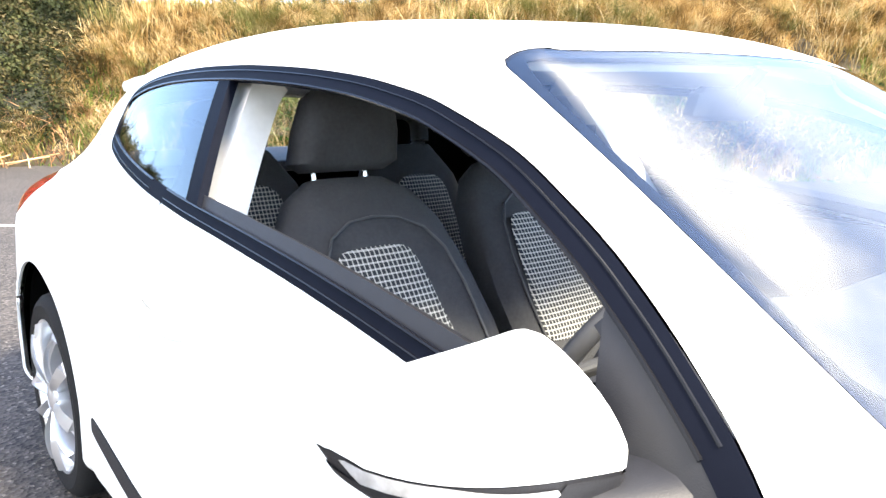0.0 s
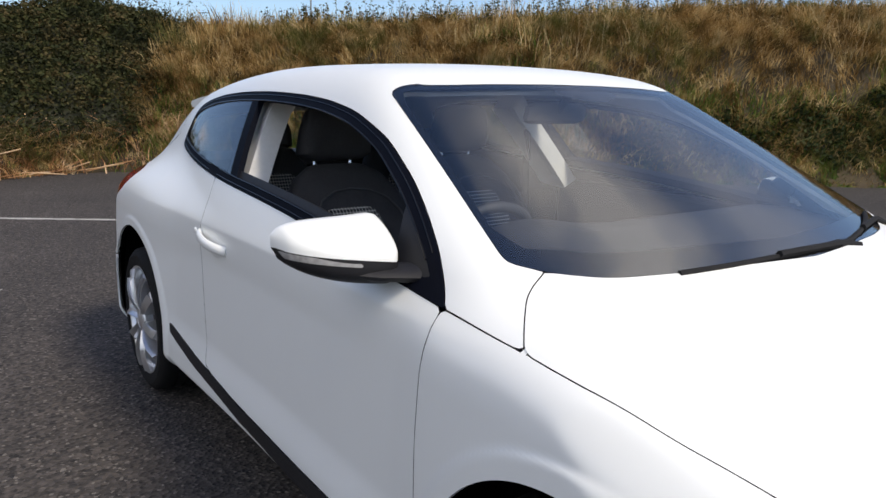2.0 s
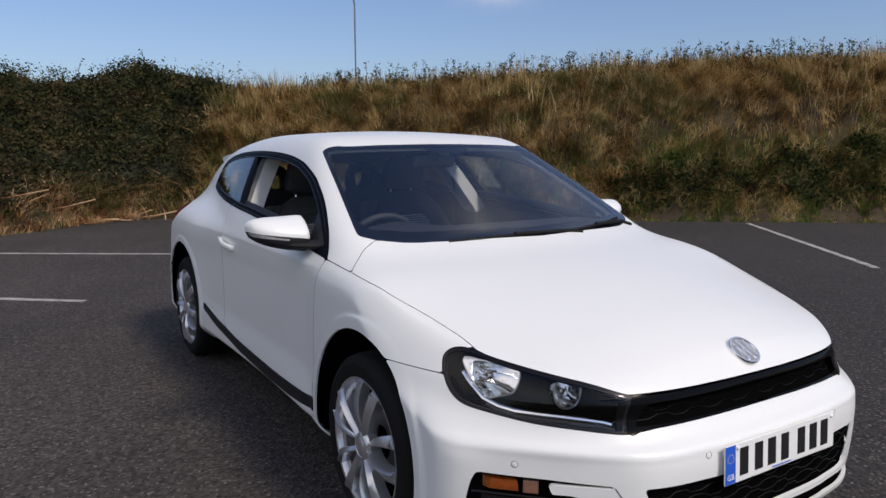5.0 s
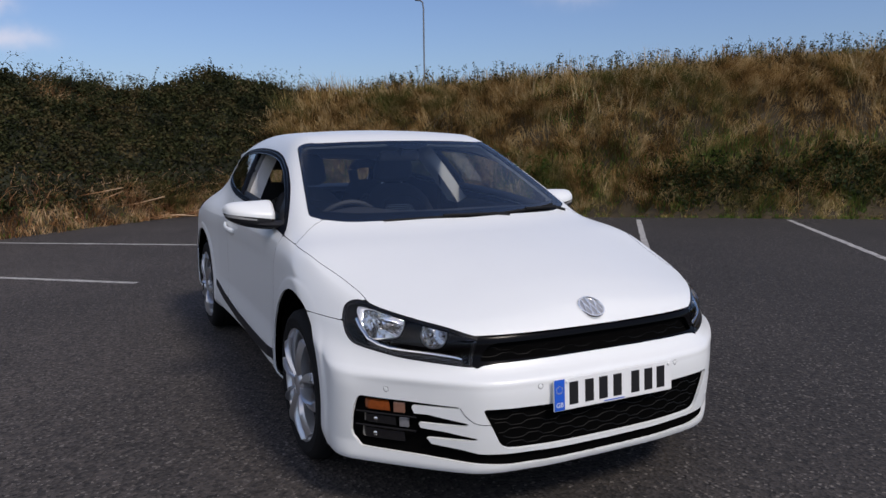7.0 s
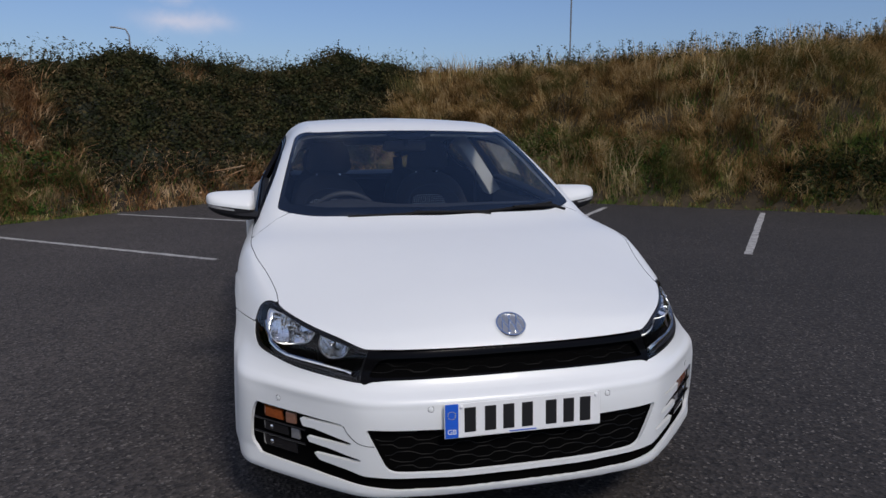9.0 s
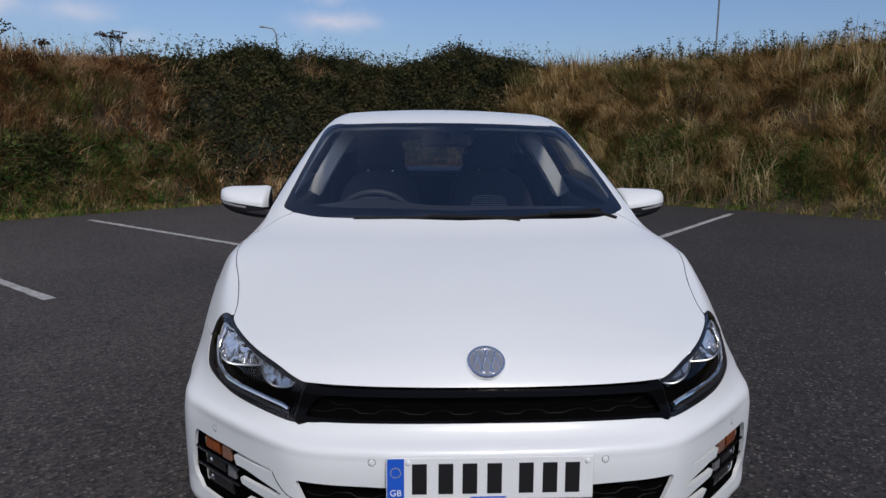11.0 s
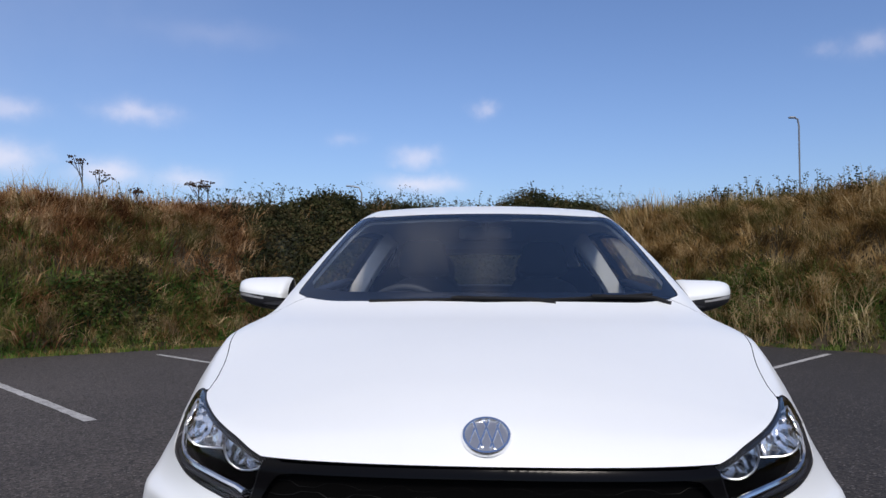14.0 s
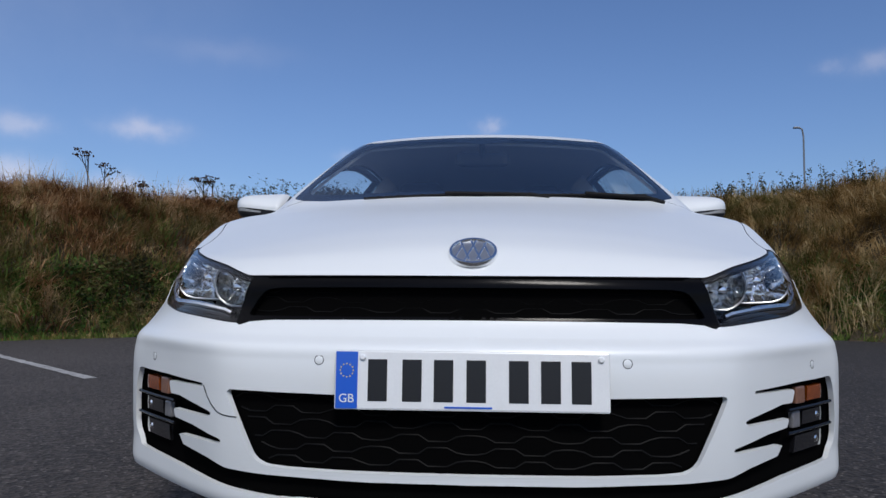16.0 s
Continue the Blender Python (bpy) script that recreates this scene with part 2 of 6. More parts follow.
def bank_height(x, y):
    """Height of the bank's soil above the asphalt, 0 on the car park."""
    dr = (x - RIGHT_FOOT[0]) * RIGHT_N[0] + (y - RIGHT_FOOT[1]) * RIGHT_N[1]
    dl = (x - LEFT_FOOT[0]) * LEFT_N[0] + (y - LEFT_FOOT[1]) * LEFT_N[1]
    h = np.clip(0.5 + 0.5 * (dr - dl) / 1.5, 0, 1)
    d = dl * (1 - h) + dr * h + 1.5 * h * (1 - h) - 0.3
    along = (x - RIGHT_FOOT[0]) * RIGHT_N[1] - (y - RIGHT_FOOT[1]) * RIGHT_N[0]
    top = 2.15 + 0.45 * np.clip((along + 7) / 8, 0, 1.4)
    s = np.clip(d / 3.4, 0, 1)
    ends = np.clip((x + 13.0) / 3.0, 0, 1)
    humps = np.sin(4.3 * x + 1.9 * y + 1.6 * np.sin(2.3 * y)) + np.sin(4.9 * y - 2.6 * x + 1.7 * np.sin(2.9 * x + 1.0))
    humps = 0.065 * humps * np.clip(d / 0.8, 0, 1) * np.clip((4.0 - d) / 1.5, 0.35, 1)
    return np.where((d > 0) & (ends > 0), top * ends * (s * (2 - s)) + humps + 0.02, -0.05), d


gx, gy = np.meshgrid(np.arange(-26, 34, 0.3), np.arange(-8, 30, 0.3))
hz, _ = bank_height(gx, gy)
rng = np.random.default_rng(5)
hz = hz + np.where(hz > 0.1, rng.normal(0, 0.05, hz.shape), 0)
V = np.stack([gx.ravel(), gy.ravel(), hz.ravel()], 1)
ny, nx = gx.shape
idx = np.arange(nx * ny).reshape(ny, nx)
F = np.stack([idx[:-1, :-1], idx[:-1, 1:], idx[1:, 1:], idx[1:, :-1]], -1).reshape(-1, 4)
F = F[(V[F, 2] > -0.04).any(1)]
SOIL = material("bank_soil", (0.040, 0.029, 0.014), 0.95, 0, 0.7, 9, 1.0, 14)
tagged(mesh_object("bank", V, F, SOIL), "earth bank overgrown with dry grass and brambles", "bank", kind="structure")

# ---- the car's outer skin ----
def smax(a, b, k):
    h = np.clip(0.5 + 0.5 * (a - b) / k, 0, 1)
    return b * (1 - h) + a * h + k * h * (1 - h)


def smin(a, b, k):
    return -smax(-a, -b, k)


def curve(xs, ys):
    """A smooth curve through a few stations."""
    xs, ys = np.array(xs, float), np.array(ys, float)
    d = np.diff(ys) / np.diff(xs)
    m = np.concatenate([[d[0]], (d[:-1] + d[1:]) / 2, [d[-1]]])

    def f(x):
        x = np.clip(x, xs[0], xs[-1])
        i = np.clip(np.searchsorted(xs, x) - 1, 0, len(xs) - 2)
        h = xs[i + 1] - xs[i]
        t = (x - xs[i]) / h
        return ((2 * t**3 - 3 * t**2 + 1) * ys[i] + (t**3 - 2 * t**2 + t) * h * m[i]
                + (3 * t**2 - 2 * t**3) * ys[i + 1] + (t**3 - t**2) * h * m[i + 1])
    return f


FRONT_AXLE, REAR_AXLE, WHEEL_Z, ARCH_R = -1.212, 1.372, 0.318, 0.39
deck = curve((-2.30, -2.12, -2.05, -1.9, -1.7, -1.4, -1.1, -0.8, 0, 1.0, 1.6, 1.95, 2.2),
             (0.50, 0.655, 0.712, 0.775, 0.83, 0.895, 0.945, 0.965, 0.955, 0.985, 1.01, 0.965, 0.86))
waist = curve((-2.2, -1.6, -1.13, -0.5, 0.1, 0.8, 1.45, 1.9, 2.2), (0.88, 0.895, 0.902, 0.88, 0.872, 0.885, 0.905, 0.88, 0.83))
belt = curve((-1.2, -0.8, 0, 0.8, 1.5, 2.0), (0.76, 0.805, 0.83, 0.822, 0.745, 0.61))
nose = curve((0.1, 0.2, 0.3, 0.42, 0.50, 0.530, 0.548, 0.59, 0.665, 0.70, 0.75, 0.9),
             (-2.11, -2.14, -2.16, -2.170, -2.168, -2.159, -2.130, -2.099, -2.092, -2.07, -2.03, -1.85))

corner = curve((0, 0.3, 0.5, 0.6, 0.7, 0.8, 0.88, 0.92, 1.0), (0, 0.012, 0.056, 0.135, 0.232, 0.335, 0.430, 0.51, 0.75))


def lower_side(y, z):
    s = waist(y) - 0.06 * np.clip(z - 0.27, 0, 1)**2 - 2.2 * np.clip(z - 0.78, 0, 1)**2 - (8.0 - 7.0 * np.clip((-1.45 - y) / 0.2, 0, 1) + 17.0 * np.clip((y + 0.85) / 0.15, 0, 1) * np.clip((1.0 - y) / 0.15, 0, 1)) * np.clip(0.295 - z, 0, 1)**2
    between = np.clip((y + 0.80) / 0.12, 0, 1) * np.clip((1.0 - y) / 0.15, 0, 1)
    flank = np.clip((0.475 - z) / 0.13, 0, 1)
    s = s + between * (0.020 * flank * flank * (3 - 2 * flank) - 0.008)
    for ay in (FRONT_AXLE, REAR_AXLE):          # wheel arches swell outwards behind a soft crease
        r = np.hypot(y - ay, z - 0.338)
        e = np.clip((ARCH_R + 0.052 - r) / 0.016, 0, 1)
        s = s + 0.008 * e * e * (3 - 2 * e)
    return s


def skin(x, y, z):
    """Negative inside the car's outer shape, zero on its skin."""
    ax = np.abs(x)
    low = smax(ax - lower_side(y, z), z - (deck(y) - (0.10 - 0.035 * np.exp(-((y + 1.15) / 0.28)**2) + 0.058 * np.clip((-1.0 - y) / 0.66, 0, 1.2)) * ax**2), 0.07 - 0.03 * np.clip((-1.15 - y) / 0.35, 0, 1))
    high = np.clip((z - 0.47) / 0.19, 0, 1)
    high = high * high * (3 - 2 * high)
    sweep = high * (0.10 * ax**2 + 0.78 * ax**5 + 1.5 * np.clip(z - 0.52, 0, 0.4) * ax**4) + (1 - high) * corner(ax)
    lip = 0.009 * np.clip((0.275 - z) / 0.05, 0, 1)
    low = smax(low, nose(z) - lip + sweep * (1 - 1.5 * lip) - y, 0.04)
    low = smax(low, y - (2.09 - 0.25 * (z - 0.5)**2 - 0.12 * ax**2 - 0.25 * ax**5), 0.12)
    low = smax(low, 0.155 + 0.038 * np.clip((-1.45 - y) / 0.2, 0, 1) - z, 0.03)
    screen = 1.345 + 0.50 * (y + 0.31) - 0.17 * ax**2
    roof = 1.412 - 0.066 * ((y - 0.35) / 0.9)**2 - 0.08 * ax**2
    tail = 1.29 - 0.72 * (y - 1.5) - 0.1 * ax**2
    top = z - smin(smin(screen, roof, 0.06), tail, 0.08)
    side = ax - (belt(y) - 0.45 * np.maximum(z - 0.92, -0.05) - 0.25 * np.clip(z - 0.92, 0, 1)**2)
    cab = smax(smax(top, side, 0.08), 0.76 - z, 0.15)
    return smin(low, cab, 0.05 + 0.09 * np.clip((y - 0.5) / 0.7, 0, 1))


def skin_sheet():
    """The skin's right half as a grid: rays from a spine out to the skin."""
    fan = np.radians(np.concatenate([np.linspace(-90, 0, 130, endpoint=False)]))
    ys = np.linspace(-1.25, 1.25, 190)
    fan2 = np.radians(np.linspace(0, 88, 60))
    base = np.concatenate([np.full(130, -1.25), ys, np.full(59, 1.25)])
    ang = np.concatenate([fan, np.zeros(190), fan2[1:]])
    v = np.radians(np.concatenate([np.linspace(-90, -40, 24, endpoint=False), np.linspace(-40, 22, 170, endpoint=False), np.linspace(22, 90, 90)]))          # from straight down to straight up, on the car's right
    A, Vv = np.meshgrid(ang, v, indexing="ij")
    B, _ = np.meshgrid(base, v, indexing="ij")
    way = np.stack([-np.cos(Vv) * np.cos(A), np.sin(A), np.sin(Vv) * np.cos(A)], -1)
    eye = np.stack([np.zeros_like(B), B, np.full_like(B, 0.55)], -1)
    lo, hi = np.zeros(B.shape), np.full(B.shape, 1.6)
    for _ in range(36):
        mid = (lo + hi) / 2
        p = eye + way * mid[..., None]
        inside = skin(p[..., 0], p[..., 1], p[..., 2]) < 0
        lo, hi = np.where(inside, mid, lo), np.where(inside, hi, mid)
    p = eye + way * lo[..., None]
    n, m = B.shape
    i = np.arange(n * m).reshape(n, m)
    return p.reshape(-1, 3), np.stack([i[:-1, :-1], i[:-1, 1:], i[1:, 1:], i[1:, :-1]], -1).reshape(-1, 4)

# ---- cutting the skin into panels ----
SV, SF = skin_sheet()
SX, SY, SZ = -SV[:, 0], SV[:, 1], SV[:, 2]


def gradient(p):
    e, g = 1e-4, []
    for a in np.eye(3) * e:
        g.append(skin(*(p + a).T) - skin(*(p - a).T))
    g = np.stack(g, 1)
    return g / np.maximum(np.linalg.norm(g, axis=1, keepdims=True), 1e-9)


SN = gradient(SV)


def rounded(poly, times=2):
    p = np.array(poly, float)
    for _ in range(times):
        q = np.roll(p, -1, 0)
        p = np.stack([0.8 * p + 0.2 * q, 0.2 * p + 0.8 * q], 1).reshape(-1, 2)
    return p


def within(poly, a, b, times=2):
    """Signed distance to an outline in one projection, positive inside."""
    p = rounded(poly, times)
    q = np.roll(p, -1, 0)
    best, inside = np.full(len(a), 9.0), np.zeros(len(a), bool)
    for (x0, y0), (x1, y1) in zip(p, q):
        dx, dy = x1 - x0, y1 - y0
        t = np.clip(((a - x0) * dx + (b - y0) * dy) / (dx * dx + dy * dy + 1e-12), 0, 1)
        best = np.minimum(best, np.hypot(a - x0 - t * dx, b - y0 - t * dy))
        if y0 != y1:
            inside ^= ((y0 > b) != (y1 > b)) & (a < (x1 - x0) * (b - y0) / (y1 - y0) + x0)
    return np.where(inside, best, -best)


def all_of(*fields):
    return np.minimum.reduce([np.broadcast_to(f, SX.shape) for f in fields])


def clip(field, V=None, N=None, F=None):
    """The piece of the skin where the field is positive, with clean edges."""
    V, N, F = SV if V is None else V, SN if N is None else N, SF if F is None else F
    keep = field > 0
    n = keep[F].sum(1)
    faces = [tuple(f) for f in F[n == F.shape[1]]]
    extra, normals, cache, edge = [], [], {}, []
    for f in F[(n > 0) & (n < F.shape[1])]:
        ring = []
        for i, j in zip(f, np.roll(f, -1)):
            if keep[i]:
                ring.append(int(i))
            if keep[i] != keep[j]:
                key = (min(i, j), max(i, j))
                if key not in cache:
                    t = field[key[0]] / (field[key[0]] - field[key[1]])
                    cache[key] = len(V) + len(extra)
                    extra.append(V[key[0]] * (1 - t) + V[key[1]] * t)
                    normals.append(N[key[0]] * (1 - t) + N[key[1]] * t)
                ring.append(cache[key])
        if len(ring) > 2:
            faces.append(tuple(ring))
    allv = np.concatenate([V, extra]) if extra else V
    alln = np.concatenate([N, normals]) if extra else N
    used = sorted({i for f in faces for i in f})
    remap = {i: k for k, i in enumerate(used)}
    return allv[used], alln[used], [tuple(remap[i] for i in f) for f in faces]


def sheet(name, field, mat, parent, out=0.0, thick=0.008, side=1, label=""):
    """A panel: a piece of the skin, moved out along its normal and turned in at its edges. side -1 mirrors it."""
    v, n, f = clip(field)
    v = v + n * out
    if thick:
        count = {}
        for face in f:
            for i, j in zip(face, face[1:] + face[:1]):
                count[(i, j)] = 1
        rim = [(i, j) for i, j in count if (j, i) not in count and not (abs(v[i][0]) < 1e-3 and abs(v[j][0]) < 1e-3)]
        ends = sorted({i for e in rim for i in e})
        at = {i: len(v) + k for k, i in enumerate(ends)}
        v = np.concatenate([v, v[ends] - n[ends] * thick])
        first = len(f)
        f = f + [(j, i, at[i], at[j]) for i, j in rim]
        seams = [first + k for k, (i, j) in enumerate(rim) if mat is PAINT and name != "front_bumper" and min(math.hypot(v[i][1] - a, v[i][2] - 0.338) for a in (FRONT_AXLE, REAR_AXLE)) > ARCH_R + 0.02]
    if side < 0:
        v, f = v * (-1, 1, 1), [g[::-1] for g in f]
    ob = mesh_object(name, v, f, mat, parent, label)
    if thick and seams:
        ob.data.materials.append(SEAL)
        for k in seams:
            ob.data.polygons[k].material_index = 1
    ob.data.set_sharp_from_angle(angle=radians(50))
    return ob


def both(name, field, mat, parent, **more):
    return [sheet(name, field, mat, parent, side=s, **more) for s in (1, -1)]


def centre(name, field, mat, parent, out=0.0, thick=0.008, label=""):
    """A panel that runs across the car's middle: both halves in one mesh."""
    a = sheet(name, field, mat, parent, out, thick)
    bm = bmesh.new()
    bm.from_mesh(a.data)
    side_span = bm.verts[:], bm.faces[:]
    twin = {v: bm.verts.new((-v.co.x, v.co.y, v.co.z)) for v in side_span[0]}
    for f in side_span[1]:
        g = bm.faces.new([twin[v] for v in reversed(f.verts)])
        g.smooth, g.material_index = True, f.material_index
    bmesh.ops.remove_doubles(bm, verts=[v for v in bm.verts if abs(v.co.x) < 2e-3], dist=4e-4)
    bm.to_mesh(a.data)
    bm.free()
    a.data.set_sharp_from_angle(angle=radians(50))
    if label:
        a["label"] = label
    return a


# outlines, in the plane that each is named after
DLO = [(-0.792, 0.907), (-0.711, 0.991), (-0.611, 1.062), (-0.509, 1.123), (-0.355, 1.196), (-0.26, 1.226), (-0.13, 1.260), (0.05, 1.286),
       (0.25, 1.300), (0.5, 1.307), (0.75, 1.303), (0.97, 1.291), (1.13, 1.272), (1.228, 1.250), (1.272, 1.228), (1.284, 1.196), (1.255, 1.128), (1.228, 1.092), (1.186, 1.078), (1.02, 1.053),
       (0.80, 1.030), (0.5, 1.008), (0.25, 0.995), (0, 0.979), (-0.2, 0.962), (-0.45, 0.934), (-0.7, 0.912), (-0.790, 0.904)]
WS = [(-0.3, -1.075), (0, -1.075), (0.2, -1.053), (0.4, -1.015), (0.55, -0.968), (0.655, -0.90), (0.710, -0.845), (0.706, -0.80), (0.600, -0.25),
      (0.585, -0.210), (0.45, -0.262), (0.2, -0.302), (0, -0.312), (-0.3, -0.312)]
BONNET = [(-0.3, -0.88), (0.640, -0.88), (0.672, -0.899), (0.706, -0.911), (0.735, -0.927), (0.770, -0.962), (0.803, -0.998), (0.829, -1.028), (0.831, -1.10), (0.827, -1.18),
          (0.808, -1.30), (0.779, -1.40), (0.757, -1.495), (0.731, -1.652), (0.76, -2.4), (-0.3, -2.4)]
LAMP_FRONT = [(0.460, 0.663), (0.50, 0.674), (0.555, 0.694), (0.61, 0.707), (0.68, 0.725), (0.721, 0.738), (0.738, 0.749), (0.785, 0.757), (0.95, 0.757), (0.95, 0.600),
              (0.80, 0.600), (0.748, 0.591), (0.705, 0.583), (0.62, 0.578), (0.53, 0.569), (0.50, 0.567), (0.486, 0.574)]
LAMP_SIDE = [(-1.646, 0.777), (-1.612, 0.749), (-1.602, 0.724), (-1.619, 0.688), (-1.660, 0.636), (-1.724, 0.600), (-1.85, 0.585), (-2.4, 0.50), (-2.4, 0.775)]
GRILLE = [(-0.3, 0.665), (0.455, 0.664), (0.462, 0.662), (0.485, 0.572), (0.40, 0.579), (-0.3, 0.582)]
GRILLE_HOLE = [(-0.3, 0.646), (0.395, 0.645), (0.434, 0.640), (0.450, 0.625), (0.474, 0.589), (0.468, 0.5845), (-0.3, 0.587)]
GRILLE_END = [(0.43, 0.667), (0.468, 0.669), (0.475, 0.660), (0.488, 0.618), (0.502, 0.572), (0.496, 0.565), (0.480, 0.566), (0.450, 0.592)]
LOWER_GRILLE = [(-0.3, 0.435), (0.2, 0.434), (0.492, 0.438), (0.495, 0.434), (0.455, 0.352), (0.432, 0.304), (0.40, 0.290), (0.2, 0.286), (-0.3, 0.286)]
FOG = [(0.95, 0.455), (0.80, 0.448), (0.692, 0.4465), (0.565, 0.442), (0.560, 0.4385), (0.60, 0.4375), (0.690, 0.4355), (0.680, 0.405), (0.644, 0.406), (0.545, 0.3875), (0.537, 0.384),
       (0.55, 0.377), (0.58, 0.377), (0.671, 0.3765), (0.662, 0.3555), (0.60, 0.3505), (0.515, 0.3345), (0.508, 0.331), (0.525, 0.3255), (0.55, 0.3265), (0.650, 0.3245), (0.632, 0.301),
       (0.55, 0.290), (0.50, 0.277), (0.41, 0.2725), (0.2, 0.267), (-0.3, 0.2655), (-0.3, 0.228), (0.2, 0.2285), (0.39, 0.2315), (0.49, 0.2405), (0.65, 0.2555), (0.80, 0.2605), (0.95, 0.266)]
FOG_SIDE = [(-1.825, 0.47), (-1.80, 0.43), (-1.785, 0.36), (-1.778, 0.30), (-1.80, 0.266), (-1.86, 0.20), (-2.4, 0.20), (-2.4, 0.47)]
DOOR = [(-0.786, 0.93), (-0.789, 0.84), (-0.784, 0.74), (-0.782, 0.64), (-0.79, 0.50), (-0.805, 0.40), (-0.805, 0.366), (-0.5, 0.348), (-0.2, 0.343), (0.2, 0.352),
        (0.50, 0.380), (0.52, 0.43), (0.548, 0.62), (0.574, 0.77), (0.558, 0.87), (0.585, 0.94), (0.62, 1.06), (0.3, 1.1), (-0.5, 1.1)]
STRIP = [(0.915, 0.430), (0.6, 0.389), (0.2, 0.351), (-0.2, 0.342), (-0.5, 0.347), (-0.795, 0.366), (-0.805, 0.360), (-0.80, 0.318), (-0.5, 0.294), (-0.2, 0.288), (0.2, 0.302), (0.6, 0.348), (0.895, 0.397)]
TAIL_LAMP = [(1.60, 0.955), (1.70, 0.965), (2.2, 0.93), (2.2, 0.74), (1.80, 0.80), (1.68, 0.86), (1.63, 0.91)]
SIDE_X = belt(SY) - 0.45 * (SZ - 0.92) - 0.25 * np.clip(SZ - 0.92, 0, 1)**2

f_dlo = all_of(within(DLO, SY, SZ), SX - SIDE_X + 0.13)
f_ws = all_of(within(WS, SX, SY), SZ - 0.8)
f_rear = all_of(within([(-0.3, 1.24), (0.46, 1.225), (0.55, 1.05), (0.5, 1.0), (-0.3, 0.995)], SX, SZ), SY - 1.4)
f_lamp = all_of(smin(within(LAMP_FRONT, SX, SZ), within(LAMP_SIDE, SY, SZ), 0.025), -1.5 - SY)
f_grille = all_of(within(GRILLE, SX, SZ, 1), -1.9 - SY)
f_end = all_of(within(GRILLE_END, SX, SZ, 1), -1.9 - SY)
f_frame = all_of(np.maximum(f_grille, f_end), -within(GRILLE_HOLE, SX, SZ, 1))
f_lower = all_of(within(LOWER_GRILLE, SX, SZ, 1), -1.7 - SY)
f_fog = all_of(within(FOG, SX, SZ, 0), within(FOG_SIDE, SY, SZ, 1))
f_arch = np.maximum.reduce([all_of(ARCH_R + grow - np.hypot(SY - ay, SZ - 0.338), SX - 0.45) for ay, grow in ((FRONT_AXLE, -0.003), (REAR_AXLE, 0.008))])
f_floor = 0.165 + 0.038 * np.clip((-1.45 - SY) / 0.2, 0, 1) - SZ
f_tail = all_of(within(TAIL_LAMP, SY, SZ, 1), SX - 0.45)
f_strip = all_of(within(STRIP, SY, SZ, 0), SX - 0.5)
f_bonnet = all_of(within(BONNET, SX, SY), SZ - 0.6685, -f_lamp, -f_ws)
f_door = all_of(within(DOOR, SY, SZ, 1), SX - 0.5, -f_dlo)
GAP = 0.0013
seam_z = 0.6655 + 0.012 * np.clip((SY + 1.95) / 0.2, 0, 1)
f_bumper = all_of(seam_z - SZ, -1.25 - SY, -f_lamp + 0.0012, -f_grille, 0.001 - f_end, -f_lower, -f_fog, -f_arch, -f_floor)
wing_in = np.interp(SY, (-1.027, -0.785), (0.829, 0.823))
f_wing = all_of(np.interp(SZ, (0.36, 0.40, 0.50, 0.64, 0.74, 0.84, 0.93), (-0.805, -0.805, -0.79, -0.782, -0.784, -0.789, -0.786)) - SY, np.maximum(SZ - seam_z, SY + 1.25),
                np.where(SY > -1.027, SX - wing_in, 9), np.maximum(-f_bonnet, 0.0) + np.where(f_bonnet > 0, -f_bonnet, 0), -f_lamp, -f_arch, -f_floor, np.where(SY < -0.5, 1, -1), SZ - 0.17)
f_wing = np.minimum(f_wing, np.where((SX < 0.70) & (SY < -0.9), -0.1, 9))
f_roof = all_of(within([(-0.3, -0.6), (0.50, -0.6), (0.535, 0.2), (0.525, 0.9), (0.48, 1.33), (-0.3, 1.38)], SX, SY), SZ - 1.15, -f_ws)
f_gate = all_of(SY - 1.44, 0.66 - SX, SZ - 0.55, -f_rear, -f_tail)
f_back = all_of(SY - 1.6, 0.55 - SZ, -f_floor, -f_arch)
f_side = all_of(*[-f for f in (f_dlo, f_ws, f_rear, f_lamp, f_grille, f_arch, f_floor, f_tail, f_strip, f_bonnet, f_door, f_bumper, f_wing, f_roof, f_gate, f_back)], SY + 1.3, np.where((SZ > 0.12), 1, -1))


def side_at(y, z):
    """How far out the skin lies at a place along and up the car's side."""
    lo, hi = 0.4, 1.2
    for _ in range(40):
        mid = (lo + hi) / 2
        if skin(np.float64(mid), np.float64(y), np.float64(z)) < 0:
            lo = mid
        else:
            hi = mid
    return lo


def front_y(x, z, out=0.0):
    """Where the nose's skin lies at a place across and up."""
    lo, hi = -2.4, -1.0
    for _ in range(40):
        mid = (lo + hi) / 2
        if skin(np.float64(x), np.float64(mid), np.float64(z)) < 0:
            hi = mid
        else:
            lo = mid
    return lo - out


# ---- more materials for the car ----
TRIM = material("window_trim_black", (0.004, 0.005, 0.009), 0.55, 0, 0.1, 30, Specular_IOR_Level=0.03)
CLOTH = material("headliner_cloth", (0.62, 0.61, 0.59), 0.95, 0, 0.06, 60, 0.3, 900)
SEAT = material("black_seat_cloth", (0.032, 0.032, 0.035), 0.85, 0, 0.25, 120, 0.5, 1200)
DASH = material("dark_grained_plastic", (0.034, 0.034, 0.037), 0.6, 0, 0.15, 50, 0.3, 900)
AMBER = material("amber_lens", (0.26, 0.058, 0.009), 0.15, 0, 0.35, 70, Coat_Weight=1.0)
RED = material("red_lens", (0.35, 0.012, 0.012), 0.12, Coat_Weight=1.0)
